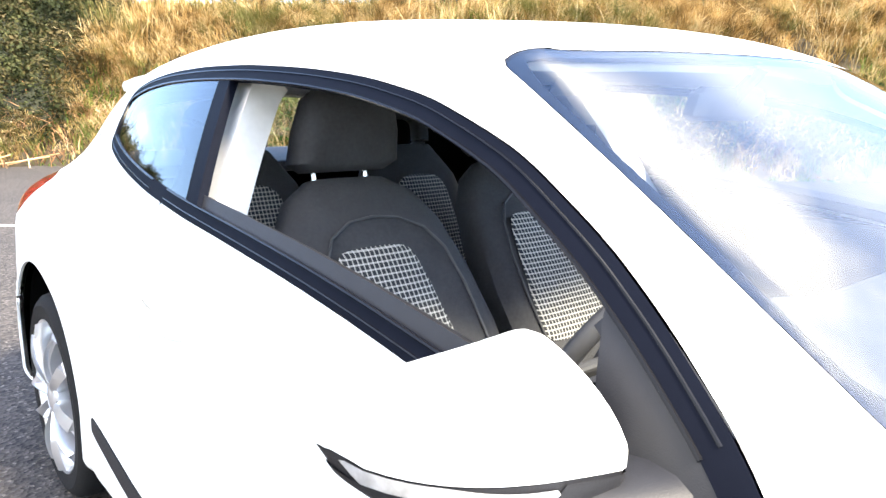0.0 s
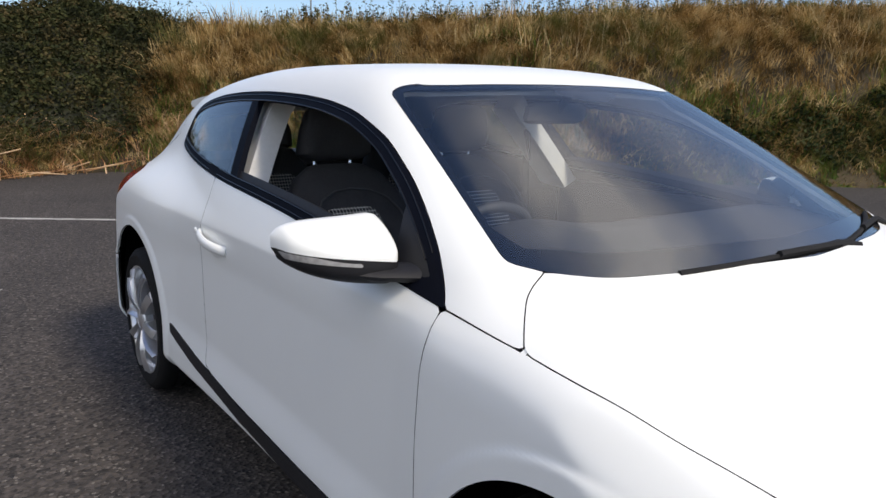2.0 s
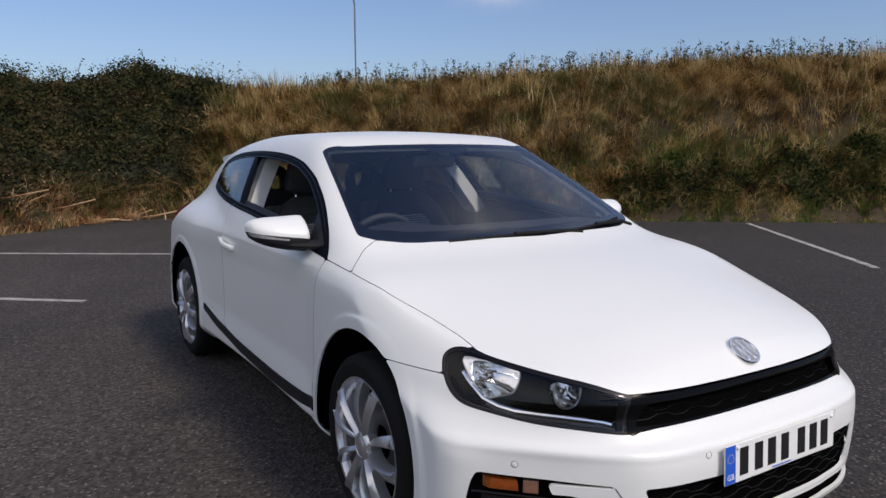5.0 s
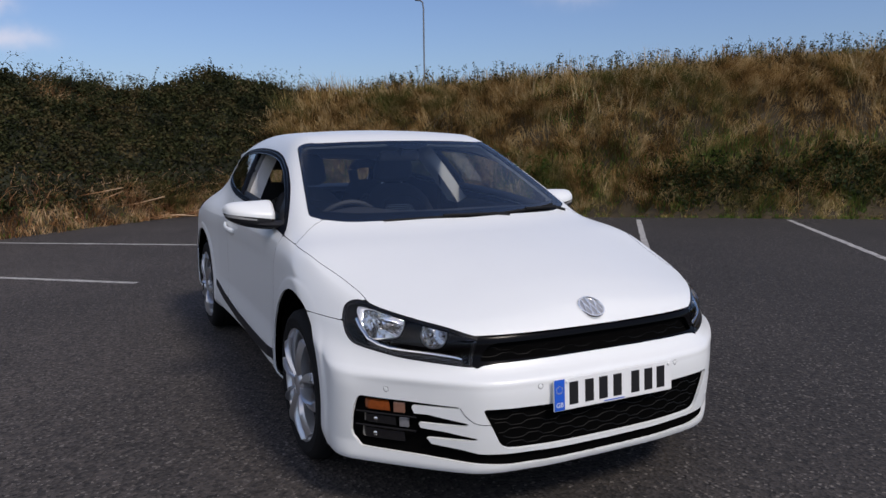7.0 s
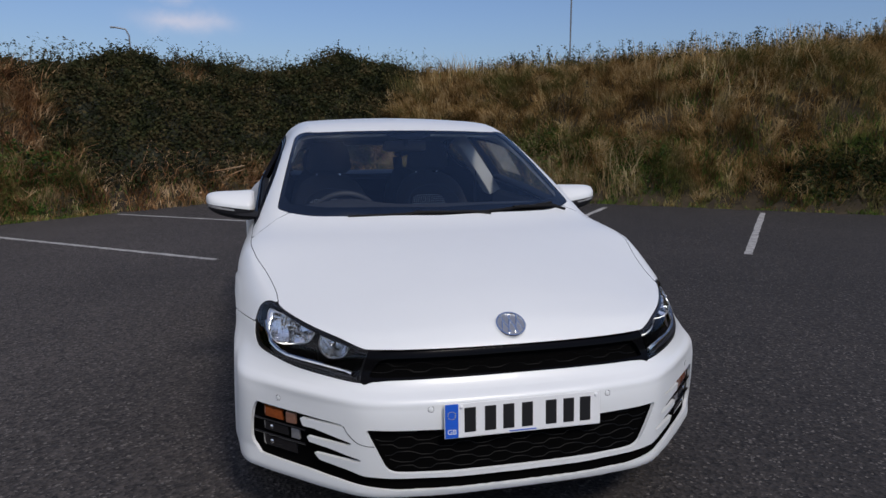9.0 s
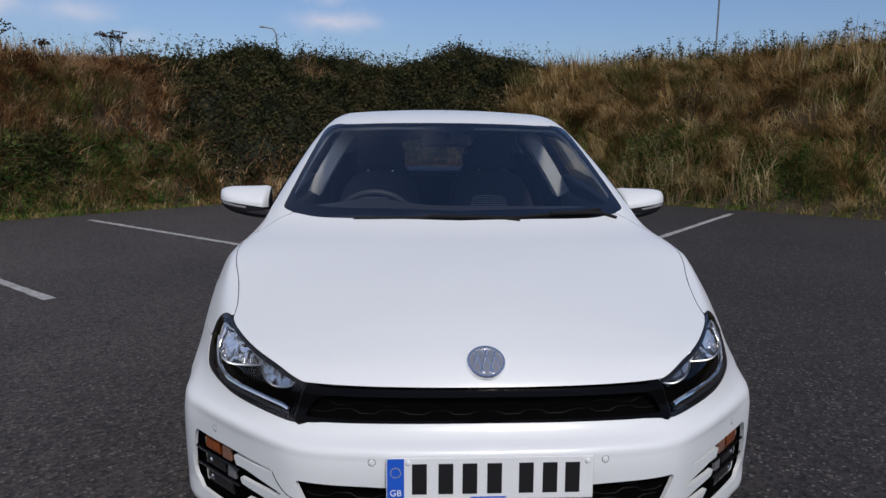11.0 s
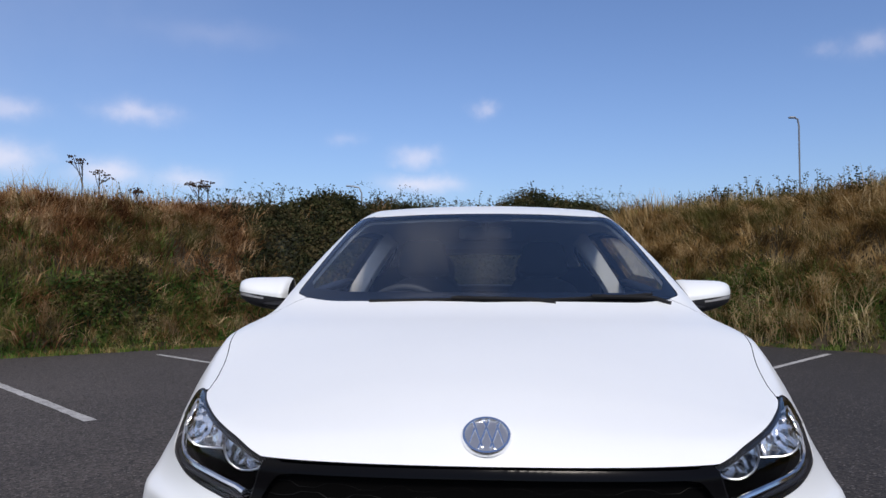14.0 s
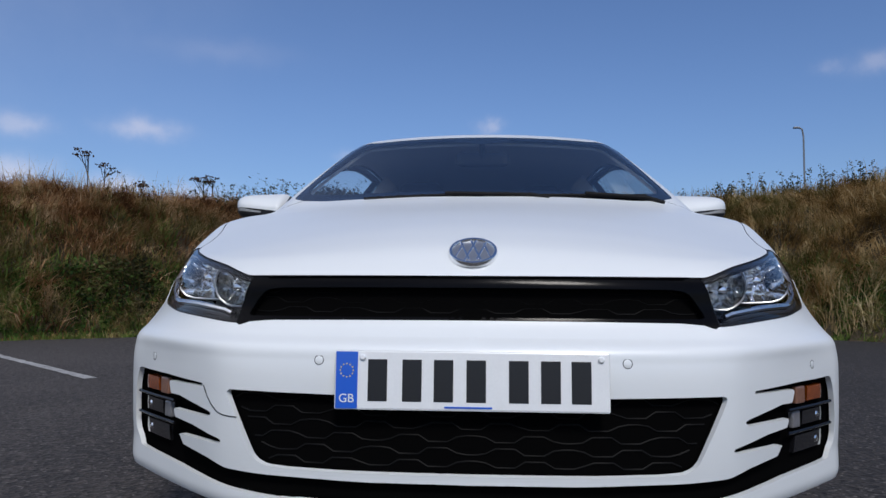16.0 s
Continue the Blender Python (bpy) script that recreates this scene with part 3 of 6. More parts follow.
PLATE_WHITE = material("plate_white", (0.78, 0.79, 0.78), 0.3, 0, 0.03, 200, Coat_Weight=0.5)
PLATE_BLUE = material("plate_blue", (0.01, 0.10, 0.55), 0.3, Coat_Weight=0.5)
INK = material("black_ink", (0.012, 0.012, 0.013), 0.35)
YELLOW = material("yellow_ink", (0.75, 0.6, 0.08), 0.4)
RIM_GREY = material("reflector_rim_satin", (0.62, 0.63, 0.65), 0.38, 1.0, 0.05, 60)
REFLECTOR = material("lamp_reflector", (0.92, 0.92, 0.92), 0.09, 1.0, 0.05, 60, 0.12, 40)
HOUSING = material("lamp_housing", (0.014, 0.014, 0.016), 0.35, 0.0, Specular_IOR_Level=0.3)
LAMP_BLACK = material("lamp_bezel_black", (0.006, 0.006, 0.007), 0.4, Specular_IOR_Level=0.15)
REPEATER = material("clear_plastic", (0.40, 0.40, 0.40), 0.2, 0.3, 0.3, 90, Coat_Weight=0.6)
FOG_LENS = material("dark_clear_lens", (0.016, 0.016, 0.018), 0.08, 0.4, 0.3, 80, 0.6, 60, Coat_Weight=1.0)
PEACH = material("peach_reflector", (0.26, 0.13, 0.085), 0.3, 0.2, 0.2, 90, 0.4, 80, Coat_Weight=0.8)
PALE_LENS = material("pale_reflector", (0.20, 0.20, 0.21), 0.3, 0.2, 0.25, 90, 0.4, 80, Coat_Weight=0.8)
STEEL = material("bright_steel", (0.85, 0.85, 0.86), 0.18, 1.0)


def check_cloth():
    """Black cloth with a woven grid of pale lines, 13 mm apart."""
    m = bpy.data.materials.new("check_cloth")
    m.use_nodes = True
    n, l = m.node_tree.nodes, m.node_tree.links
    p = n["Principled BSDF"]
    p.inputs["Roughness"].default_value = 0.9
    co, sep = n.new("ShaderNodeTexCoord"), n.new("ShaderNodeSeparateXYZ")
    l.new(co.outputs["Object"], sep.inputs[0])
    lines = []
    for axis in (0, 2):
        k = n.new("ShaderNodeMath")
        k.operation = "PINGPONG"
        k.inputs[1].default_value = 0.0064
        l.new(sep.outputs[axis], k.inputs[0])
        c = n.new("ShaderNodeMath")
        c.operation = "LESS_THAN"
        c.inputs[1].default_value = 0.0017
        l.new(k.outputs[0], c.inputs[0])
        lines.append(c)
    s = n.new("ShaderNodeMath")
    s.operation = "ADD"
    l.new(lines[0].outputs[0], s.inputs[0])
    l.new(lines[1].outputs[0], s.inputs[1])
    ramp = n.new("ShaderNodeValToRGB")
    e = ramp.color_ramp.elements
    e[0].color, e[1].color, e[1].position = (0.018, 0.018, 0.02, 1), (0.55, 0.54, 0.52, 1), 1.0
    mid = e.new(0.5)
    mid.color = (0.33, 0.325, 0.31, 1)
    half = n.new("ShaderNodeMath")
    half.operation = "MULTIPLY"
    half.inputs[1].default_value = 0.5
    l.new(s.outputs[0], half.inputs[0])
    l.new(half.outputs[0], ramp.inputs[0])
    l.new(ramp.outputs[0], p.inputs["Base Color"])
    return m


BADGE_GREY = material("badge_grey", (0.40, 0.41, 0.43), 0.35, 0.8)
CHECK = check_cloth()

# ---- the car ----
car = empty("car", (0, 0, 0), "glossy white three-door coupe parked on the asphalt, driver's window down", "car")
centre("bonnet", f_bonnet - GAP, PAINT, car, label="smooth white bonnet")
both("front_wing", f_wing - GAP, PAINT, car)
both("door", f_door - GAP, PAINT, car)
both("body_side", f_side - GAP, PAINT, car, label="white roof rail, pillar and rear quarter")
centre("roof", f_roof + 0.0012, PAINT, car, thick=0)
centre("front_bumper", f_bumper - GAP, PAINT, car, thick=0.012, label="white bumper with dark intakes")
centre("tailgate", f_gate - GAP, PAINT, car)
centre("rear_bumper", f_back - GAP, PAINT, car)
for name, spot, half in (("pillar_foot", (0.815, -0.790, 0.905), 0.012), ("scuttle_corner", (0.827, -1.026, 0.889), 0.0105)):
    near = half - np.sqrt((SX - spot[0])**2 + (SY - spot[1])**2 + (0.6 * (SZ - spot[2]))**2)
    both(name, all_of(near, -f_dlo), PAINT, car, out=-0.0016, thick=0)
both("sill_strip", f_strip - 0.001, BLACK, car, out=0.003, thick=0.012, label="matt black sill strip")
both("tail_lamp", f_tail - 0.001, RED, car, label="red tail lamp")
centre("underbody", f_floor + 0.02, DARK, car, out=-0.006, thick=0)
# near-black inner shell that gives the gaps their shade, and pale lining in the cabin
inner = all_of(-f_dlo, -f_ws, -f_rear, -f_lamp - 0.004, -f_arch, SZ - 0.16)
centre("gap_shade_shell", inner, DARK, car, out=-0.02, thick=0)
f_lining = all_of(-f_dlo - 0.012, -f_ws - 0.02, -f_rear - 0.02, SZ - np.interp(SY, (-0.8, -0.2, 0.5, 1.25), (0.99, 1.05, 1.09, 1.15)), SY + 0.82, 1.55 - SY)
centre("headliner", f_lining, CLOTH, car, out=-0.03, thick=0.012, label="pale grey headliner and pillar trim")
f_trim = all_of(f_dlo + 0.04, 0.072 - np.abs(SY - np.interp(SZ, (0.97, 1.29), (0.485, 0.625))), SZ - 0.955)
both("pillar_trim", f_trim, CLOTH, car, out=-0.045, thick=0.075, label="pale grey pillar trim")
# windows
screen = centre("windscreen", f_ws - 0.001, WINDOW, car, out=-0.001, thick=0)
frit = all_of(f_ws - 0.001, np.interp(SY, (-1.0, -0.86, -0.75, -0.3, -0.24), (0.075, 0.07, 0.018, 0.016, 0.026)) - f_ws)
centre("windscreen_border", frit, GLOSS, car, out=-0.004, thick=0, label="black border of the windscreen")
visor = all_of(f_ws - 0.03, within([(-0.3, -0.20), (0.13, -0.20), (0.12, -0.40), (-0.3, -0.41)], SX, SY, 1))
centre("sensor_panel", visor, GLOSS, car, out=-0.006, thick=0)
centre("rear_window", f_rear - 0.001, WINDOW, car, thick=0)
both("window_trim", all_of(f_dlo - 0.001, 0.030 - f_dlo), TRIM, car, out=0.002, thick=0.014, label="black rubber window surround")
bar_y = np.interp(SZ, (1.0, 1.29), (0.43, 0.595))
f_bar = all_of(f_dlo - 0.02, 0.030 - np.abs(SY - bar_y))
both("window_pillar", f_bar, TRIM, car, out=0.001, thick=0.02)
f_sail = all_of(f_dlo - 0.02, np.interp(SZ, (0.93, 1.075), (-0.585, -0.538)) - SY)
both("mirror_base", f_sail, BLACK, car, out=0.0015, thick=0.01)
both("quarter_window", all_of(f_dlo - 0.02, SY - bar_y - 0.03), SIDE_GLASS, car, thick=0)
sheet("door_window", all_of(f_dlo - 0.02, bar_y - 0.03 - SY, SY + 0.55), WINDOW, car, thick=0, side=-1, label="raised door window")
f_sill = all_of(f_dlo - 0.028, 0.052 - f_dlo, 1.06 - SZ, bar_y - SY, SY + 0.6)
both("window_seal", f_sill, BLACK, car, out=-0.010, thick=0.03)
# black backing added behind the nose's openings, in place of their deep shade
centre("intake_shade_sheet", all_of(0.68 - SZ, -1.55 - SY, SZ - 0.17, -f_lamp + 0.01), DARK, car, out=-0.055, thick=0)


def tube(points, r, n=6, closed=False):
    """A bmesh tube of radius r along points."""
    bm = bmesh.new()
    pts = [Vector(p) for p in points]
    rings = []
    for i, p in enumerate(pts):
        a = pts[i - 1] if i or closed else p
        b = pts[(i + 1) % len(pts)] if i < len(pts) - 1 or closed else p
        d = (b - a).normalized()
        u = d.cross(Vector((0, 0, 1)) if abs(d.z) < 0.95 else Vector((1, 0, 0))).normalized()
        w = d.cross(u)
        rings.append([bm.verts.new(p + (u * math.cos(2 * math.pi * k / n) + w * math.sin(2 * math.pi * k / n)) * r) for k in range(n)])
    for i in range(len(rings) - (0 if closed else 1)):
        a, b = rings[i], rings[(i + 1) % len(rings)]
        for k in range(n):
            bm.faces.new((a[k], a[(k + 1) % n], b[(k + 1) % n], b[k]))
    if not closed:
        bm.faces.new(rings[0][::-1]), bm.faces.new(rings[-1])
    bmesh.ops.recalc_face_normals(bm, faces=bm.faces[:])
    return bm


def lathe(profile, n=48, m=None):
    """Turns (radius, along) pairs round the x axis."""
    bm = bmesh.new()
    rings = [[bm.verts.new((a, r * math.cos(2 * math.pi * k / n), r * math.sin(2 * math.pi * k / n))) for k in range(n)] for r, a in profile]
    for a, b in zip(rings, rings[1:]):
        for k in range(n):
            bm.faces.new((a[k], a[(k + 1) % n], b[(k + 1) % n], b[k]))
    bmesh.ops.remove_doubles(bm, verts=bm.verts[:], dist=1e-5)
    bmesh.ops.recalc_face_normals(bm, faces=bm.faces[:])
    if m is not None:
        bm.transform(m)
    return bm


# two thin beads that run round each side window
ring = rounded(DLO, 2)
ahead, behind = np.roll(ring, -1, 0), np.roll(ring, 1, 0)
way = (ahead - behind) / np.maximum(np.linalg.norm(ahead - behind, axis=1, keepdims=True), 1e-9)
inward = np.stack([way[:, 1], -way[:, 0]], 1)
for inset, r in ((0.0105, 0.0022), (0.029, 0.003)):
    loop = ring + inward * inset
    loop = loop[(loop[:, 0] > -0.70) & (loop[:, 0] < 1.262)]
    turn_at = int(np.argmax(np.hypot(*(np.roll(loop, -1, 0) - loop).T)[:-1])) + 1
    for s in (-1, 1):
        for run in (loop[:turn_at], loop[turn_at:]):
            if len(run) > 3:
                part("window_bead", tube([(s * (side_at(y, z) + 0.0022), y, z) for y, z in run], r, 6), GLOSS, car, smooth=True)
MESH_BAR = material("intake_mesh_plastic", (0.0035, 0.0035, 0.0037), 0.5, Specular_IOR_Level=0.08)


# honeycomb bars in the two intakes
def comb(name, z0, rows, step, half, recess, inside):
    for k in range(rows):
        pts, x, flip = [], -half(k), k % 2
        period = 0.124
        n = int(2 * half(k) / 0.0185)
        for i in range(n + 1):
            x = -half(k) + 2 * half(k) * i / n
            u = ((x / period) + 0.5 * flip) % 1.0
            tri = abs(2 * u - 1)
            lift = np.clip((tri - 0.41) / 0.18, 0, 1) - 0.5
            z = z0 + step * k + 0.5 * step * lift * (1 if not flip else 1)
            pts.append((x, front_y(abs(x), z) + recess, z))
        part(name, tube(pts, 0.0021, 5), MESH_BAR, car, smooth=True)


comb("grille_bar", 0.598, 3, 0.0205, lambda k: 0.462 - 0.012 * k, 0.022, None)
comb("intake_bar", 0.304, 6, 0.0245, lambda k: 0.405 + 0.015 * k, 0.02, None)
# gloss frame: a broad band over the grille, its ends running down beside the lamps
centre("grille_frame", f_frame, FRAME_BLACK, car, out=-0.0015, thick=0.035, label="gloss black frame of the grille")

# headlamps: two fluted bowls that look straight ahead, in a dark housing, over a clear strip
BOWLS = (([(0.768, 0.712), (0.760, 0.726), (0.735, 0.722), (0.640, 0.694), (0.622, 0.682), (0.620, 0.655), (0.640, 0.624), (0.655, 0.618), (0.735, 0.622), (0.757, 0.640), (0.770, 0.675)], -1.732, 0.085),
         ([(0.604, 0.682), (0.590, 0.687), (0.530, 0.671), (0.518, 0.660), (0.520, 0.625), (0.538, 0.604), (0.575, 0.603), (0.602, 0.622), (0.612, 0.652)], -1.882, 0.075))
STRIP_LINE = ((0.779, 0.690), (0.776, 0.665), (0.764, 0.632), (0.742, 0.617), (0.715, 0.610), (0.67, 0.608), (0.63, 0.606), (0.58, 0.600), (0.54, 0.594), (0.522, 0.588))


def bowl(outline, mouth, deep, s):
    """A chrome reflector facing ahead, fluted from top to bottom."""
    p = rounded(outline, 2)
    c = p.mean(0)
    p = c + (p - c) * 1.08
    V, F, n = [], [], len(p)
    for t in np.linspace(1, 0.1, 14):
        for q in p:
            x, z = c + (q - c) * t
            y = mouth + deep * (1 - t**2.4) + 0.0034 * math.sin(x * 2 * math.pi / 0.0125) * min(1, 6 * (1 - t))
            V.append((s * x, max(y, front_y(x, z) + 0.012), z))
    for i in range(13):
        F += [(i * n + k, i * n + (k + 1) % n, (i + 1) * n + (k + 1) % n, (i + 1) * n + k) for k in range(n)]
    F.append(tuple(13 * n + k for k in range(n)))
    rim = [V[k] for k in range(0, n, 2)]
    return V, F, rim, c


for s in (-1, 1):
    lamp = sheet("headlamp", all_of(f_lamp - 0.003, -f_frame - 0.001), LENS, car, out=-0.001, thick=0.0, side=-s, label="clear headlamp with chrome reflectors")
    lamp.visible_shadow = False
    v, _, f = clip(f_lamp - 0.002)
    v = v * (-s * 0.97, 1, 1) + (0, 0.26, -0.004)
    mesh_object("lamp_housing", v, f if s < 0 else [g[::-1] for g in f], HOUSING, lamp)
    sheet("lamp_rim", all_of(f_lamp + 0.0005, 0.0085 - f_lamp), LAMP_BLACK, lamp, out=-0.002, thick=0.01, side=-s)
    inner_end = all_of(f_lamp - 0.008, np.interp(SZ, (0.57, 0.66), (0.512, 0.482)) - SX)
    sheet("lamp_end", inner_end, LAMP_BLACK, lamp, out=-0.008, thick=0.05, side=-s)
    line = [(s * x, front_y(x, z) + 0.022, z) for x, z in STRIP_LINE]
    part("running_light", tube(line, 0.0070, 8), REFLECTOR, lamp, "chrome daytime running strip", smooth=True)
    line = [(s * x, front_y(x, z - 0.013) + 0.016, z - 0.013) for x, z in STRIP_LINE[2:]]
    part("lower_trim", tube(line, 0.006, 8), HOUSING, lamp, smooth=True)
    for outline, mouth, deep in BOWLS:
        V, F, edge, c = bowl(outline, mouth, deep, s)
        mesh_object("reflector", V, F, REFLECTOR, lamp, "chrome headlamp reflector")
        part("reflector_rim", tube(edge, 0.0026, 6, True), RIM_GREY, lamp, smooth=True)
        part("bulb", lathe([(0.0, -0.030), (0.010, -0.026), (0.013, -0.01), (0.013, 0.03)], 14, pose(s * c[0], mouth + deep - 0.03, c[1], 0, 0, 90)), STEEL, lamp, smooth=True)
    # fog lamp cluster: indicator over two lamps, on the skin
    for name, mat, back, za, zb, xa, xb, note in (("indicator", AMBER, 0.012, 0.399, 0.436, 0.736, 0.800, "amber front indicator"), ("fog_lamp", FOG_LENS, 0.014, 0.348, 0.384, 0.722, 0.803, "clear fog lamp"), ("fog_lamp", FOG_LENS, 0.016, 0.290, 0.332, 0.700, 0.808, "clear fog lamp")):
        V, n = [], 13
        for r, (z, push) in enumerate(((za, 0.02), (za + 0.003, 0.0), ((za + zb) / 2, -0.002), (zb - 0.003, 0.0), (zb, 0.02))):
            for k in range(n):
                x = xa + (xb - xa) * k / (n - 1) - 0.010 * (0.436 - z) / 0.1 * (1 - k / (n - 1))
                V.append((s * x, front_y(x, z) + back + push + (0.02 if k in (0, n - 1) else 0), z))
        F = [(r * n + k, r * n + k + 1, (r + 1) * n + k + 1, (r + 1) * n + k) for r in range(4) for k in range(n - 1)]
        unit = mesh_object(name, V, F, mat, car, note)
        unit.data.set_sharp_from_angle(angle=radians(35))
        if name == "fog_lamp":
            x, z = 0.775, (za + zb) / 2
            part("fog_reflector", lathe([(0.009, -0.002), (0.007, 0.0015), (0.003, 0.003), (0, 0.003)], 16, Matrix.Translation((s * x, front_y(x, z) + back - 0.001, z)) @ Vector((s * 0.5, -0.85, 0)).to_track_quat("X", "Z").to_matrix().to_4x4()), STEEL, unit, smooth=True)
        else:
            part("indicator_side", box(-0.021, 0.021, -0.003, 0.008, -0.019, 0.018, 0.003), PEACH, unit, "pale peach reflector").matrix_world = pose(s * 0.714, front_y(0.714, 0.418) + 0.014, 0.418, 0, 0, s * 44)
        if za == 0.348:
            part("fog_side", box(-0.018, 0.018, -0.003, 0.008, -0.018, 0.017, 0.003), PALE_LENS, unit, "pale clear reflector").matrix_world = pose(s * 0.700, front_y(0.700, 0.366) + 0.016, 0.366, 0, 0, s * 44)
    # louvre bars between the lamps
    for z in (0.390, 0.340):
        line = [(s * x, front_y(x, z) + 0.008, z) for x in np.linspace(0.67, 0.83, 9)]
        part("fog_bar", tube(line, 0.004, 6), GLOSS, car, smooth=True)
    # parking sensors
    for sx, sz in ((0.297, 0.502), (0.752, 0.482)):
        y = front_y(sx, sz)
        g = gradient(np.array([[sx, y, sz]]))[0]
        turn = Vector((s * g[0], g[1], g[2])).to_track_quat("X", "Z").to_matrix().to_4x4()
        sensor = part("parking_sensor", lathe([(0.0083, -0.003), (0.0083, 0.0004), (0.0075, 0.0008), (0, 0.0008)], 20), PAINT, car, smooth=True)
        sensor.matrix_world = Matrix.Translation((s * sx, y, sz)) @ turn
        ring = part("sensor_ring", lathe([(0.0084, -0.002), (0.0084, 0.0003), (0.0098, 0.0003), (0.0098, -0.002)], 20), BLACK, sensor)

# cover of the towing eye: a fine curved joint
pts = [(-x, front_y(x, z, 0.0006), z) for x, z in ((0.560, 0.440), (0.548, 0.418), (0.534, 0.402), (0.520, 0.391), (0.505, 0.386), (0.485, 0.384), (0.470, 0.384))]
part("tow_cover_joint", tube(pts, 0.0011, 5), MESH_BAR, car)

# badge: plain slanted chrome bars on a grey disc
by = front_y(0, 0.719)
g = gradient(np.array([[0.0, by, 0.719]]))[0]
turn = Vector(g).to_track_quat("X", "Z").to_matrix().to_4x4()
badge = part("badge", lathe([(0.052, -0.004), (0.052, 0.003), (0.050, 0.0065), (0.045, 0.0065), (0.043, 0.002)], 44), CHROME, car, "round chrome badge", smooth=True)
badge.matrix_world = Matrix.Translation((0, by - 0.0015, 0.7205)) @ turn
part("badge_disc", lathe([(0.0435, 0.0), (0.0435, 0.002), (0.02, 0.003), (0, 0.003)], 40), BADGE_GREY, badge, smooth=True)
for k in range(6):
    y = -0.030 + 0.012 * k
    half = 0.92 * math.sqrt(0.044**2 - y * y)
    bar = box(0.001, 0.0055, -0.0028, 0.0028, -half, half, 0.0012)
    bar.transform(Matrix.Translation((0, y, 0)) @ Matrix.Rotation(radians(16 if k % 2 else -16), 4, "X"))
    for v in bar.verts:
        r = math.hypot(v.co.y, v.co.z)
        if r > 0.0445:
            v.co.y, v.co.z = v.co.y * 0.0445 / r, v.co.z * 0.0445 / r
    part("badge_bar", bar, CHROME, badge)
# number plate: blue band, plain bars for the characters
plate = part("number_plate", box(-0.26, 0.26, -0.004, 0.0, -0.0555, 0.0555, 0.003), PLATE_WHITE, car, "white front number plate with a blue band")
plate.matrix_world = pose(0, -2.1775, 0.4675, -3, 0, 0)
part("plate_band", box(-0.258, -0.216, -0.0052, -0.003, -0.0535, 0.0535), PLATE_BLUE, plate)
for x in (-0.178, -0.112, -0.052, 0.010, 0.090, 0.150, 0.207):
    part("character_bar", box(x - 0.0185, x + 0.0185, -0.0052, -0.003, -0.0395, 0.0395, 0.0008), INK, plate)
part("maker_bar", box(-0.05, 0.04, -0.0050, -0.003, -0.051, -0.0475), PLATE_BLUE, plate)
for x in (-0.206, 0.244):
    part("plate_screw", lathe([(0.006, 0.0), (0.006, 0.003), (0.004, 0.005), (0, 0.005)], 14, pose(x, -0.004, 0.043, 0, 0, -90)), PLATE_WHITE, plate, smooth=True)
for k in range(12):
    a = 2 * math.pi * k / 12
    part("star_dot", box(-0.0012, 0.0012, -0.0056, -0.004, -0.0012, 0.0012), YELLOW, plate).location = (-0.237 + 0.0125 * math.sin(a), 0, 0.018 + 0.0125 * math.cos(a))
txt = bpy.data.curves.new("country", "FONT")
txt.body, txt.size, txt.align_x, txt.extrude = "GB", 0.023, "CENTER", 0.0004
tmp = new("tmp_text", txt)
bpy.context.view_layer.update()
me = bpy.data.meshes.new_from_object(tmp.evaluated_get(bpy.context.evaluated_depsgraph_get()))
bpy.data.objects.remove(tmp)
me.materials.append(PLATE_WHITE)
gb = new("country_letters", me)
gb.parent = plate
gb.matrix_local = pose(-0.237, -0.0057, -0.042, 90, 0, 0)


# ---- wheels ----
BRAKE = material("brake_iron", (0.16, 0.15, 0.145), 0.45, 0.8, 0.2, 60)

def spoke(twist):
    """One broad curved spoke of a cast wheel, along +z, with a sharp ridge and a hollow flank."""
    bm = bmesh.new()
    rows = []
    for t in np.linspace(0, 1, 10):
        r = 0.045 + t * 0.182
        w = 0.0078 + 0.0150 * t**1.3
        off = twist * (0.010 * math.sin(t * math.pi) + 0.006 * t)
        x = 0.014 + 0.020 * math.sin(t * math.pi * 0.85) - 0.004 * t
        ridge = off - twist * w * 0.45
        row = [bm.verts.new(p) for p in ((x - 0.045, off - w * 0.8, r), (x - 0.006, off - w, r), (x + 0.010, ridge - 0.0015, r), (x + 0.010, ridge + 0.0015, r), (x - 0.002, off + w * 0.35, r), (x - 0.006, off + w, r), (x - 0.045, off + w * 0.8, r))]
        rows.append(row)
    for a, b in zip(rows, rows[1:]):
        for k in range(7):
            bm.faces.new((a[k], a[(k + 1) % 7], b[(k + 1) % 7], b[k]))
    bm.faces.new(rows[0][::-1]), bm.faces.new(rows[-1])
    bmesh.ops.recalc_face_normals(bm, faces=bm.faces[:])
    return bm


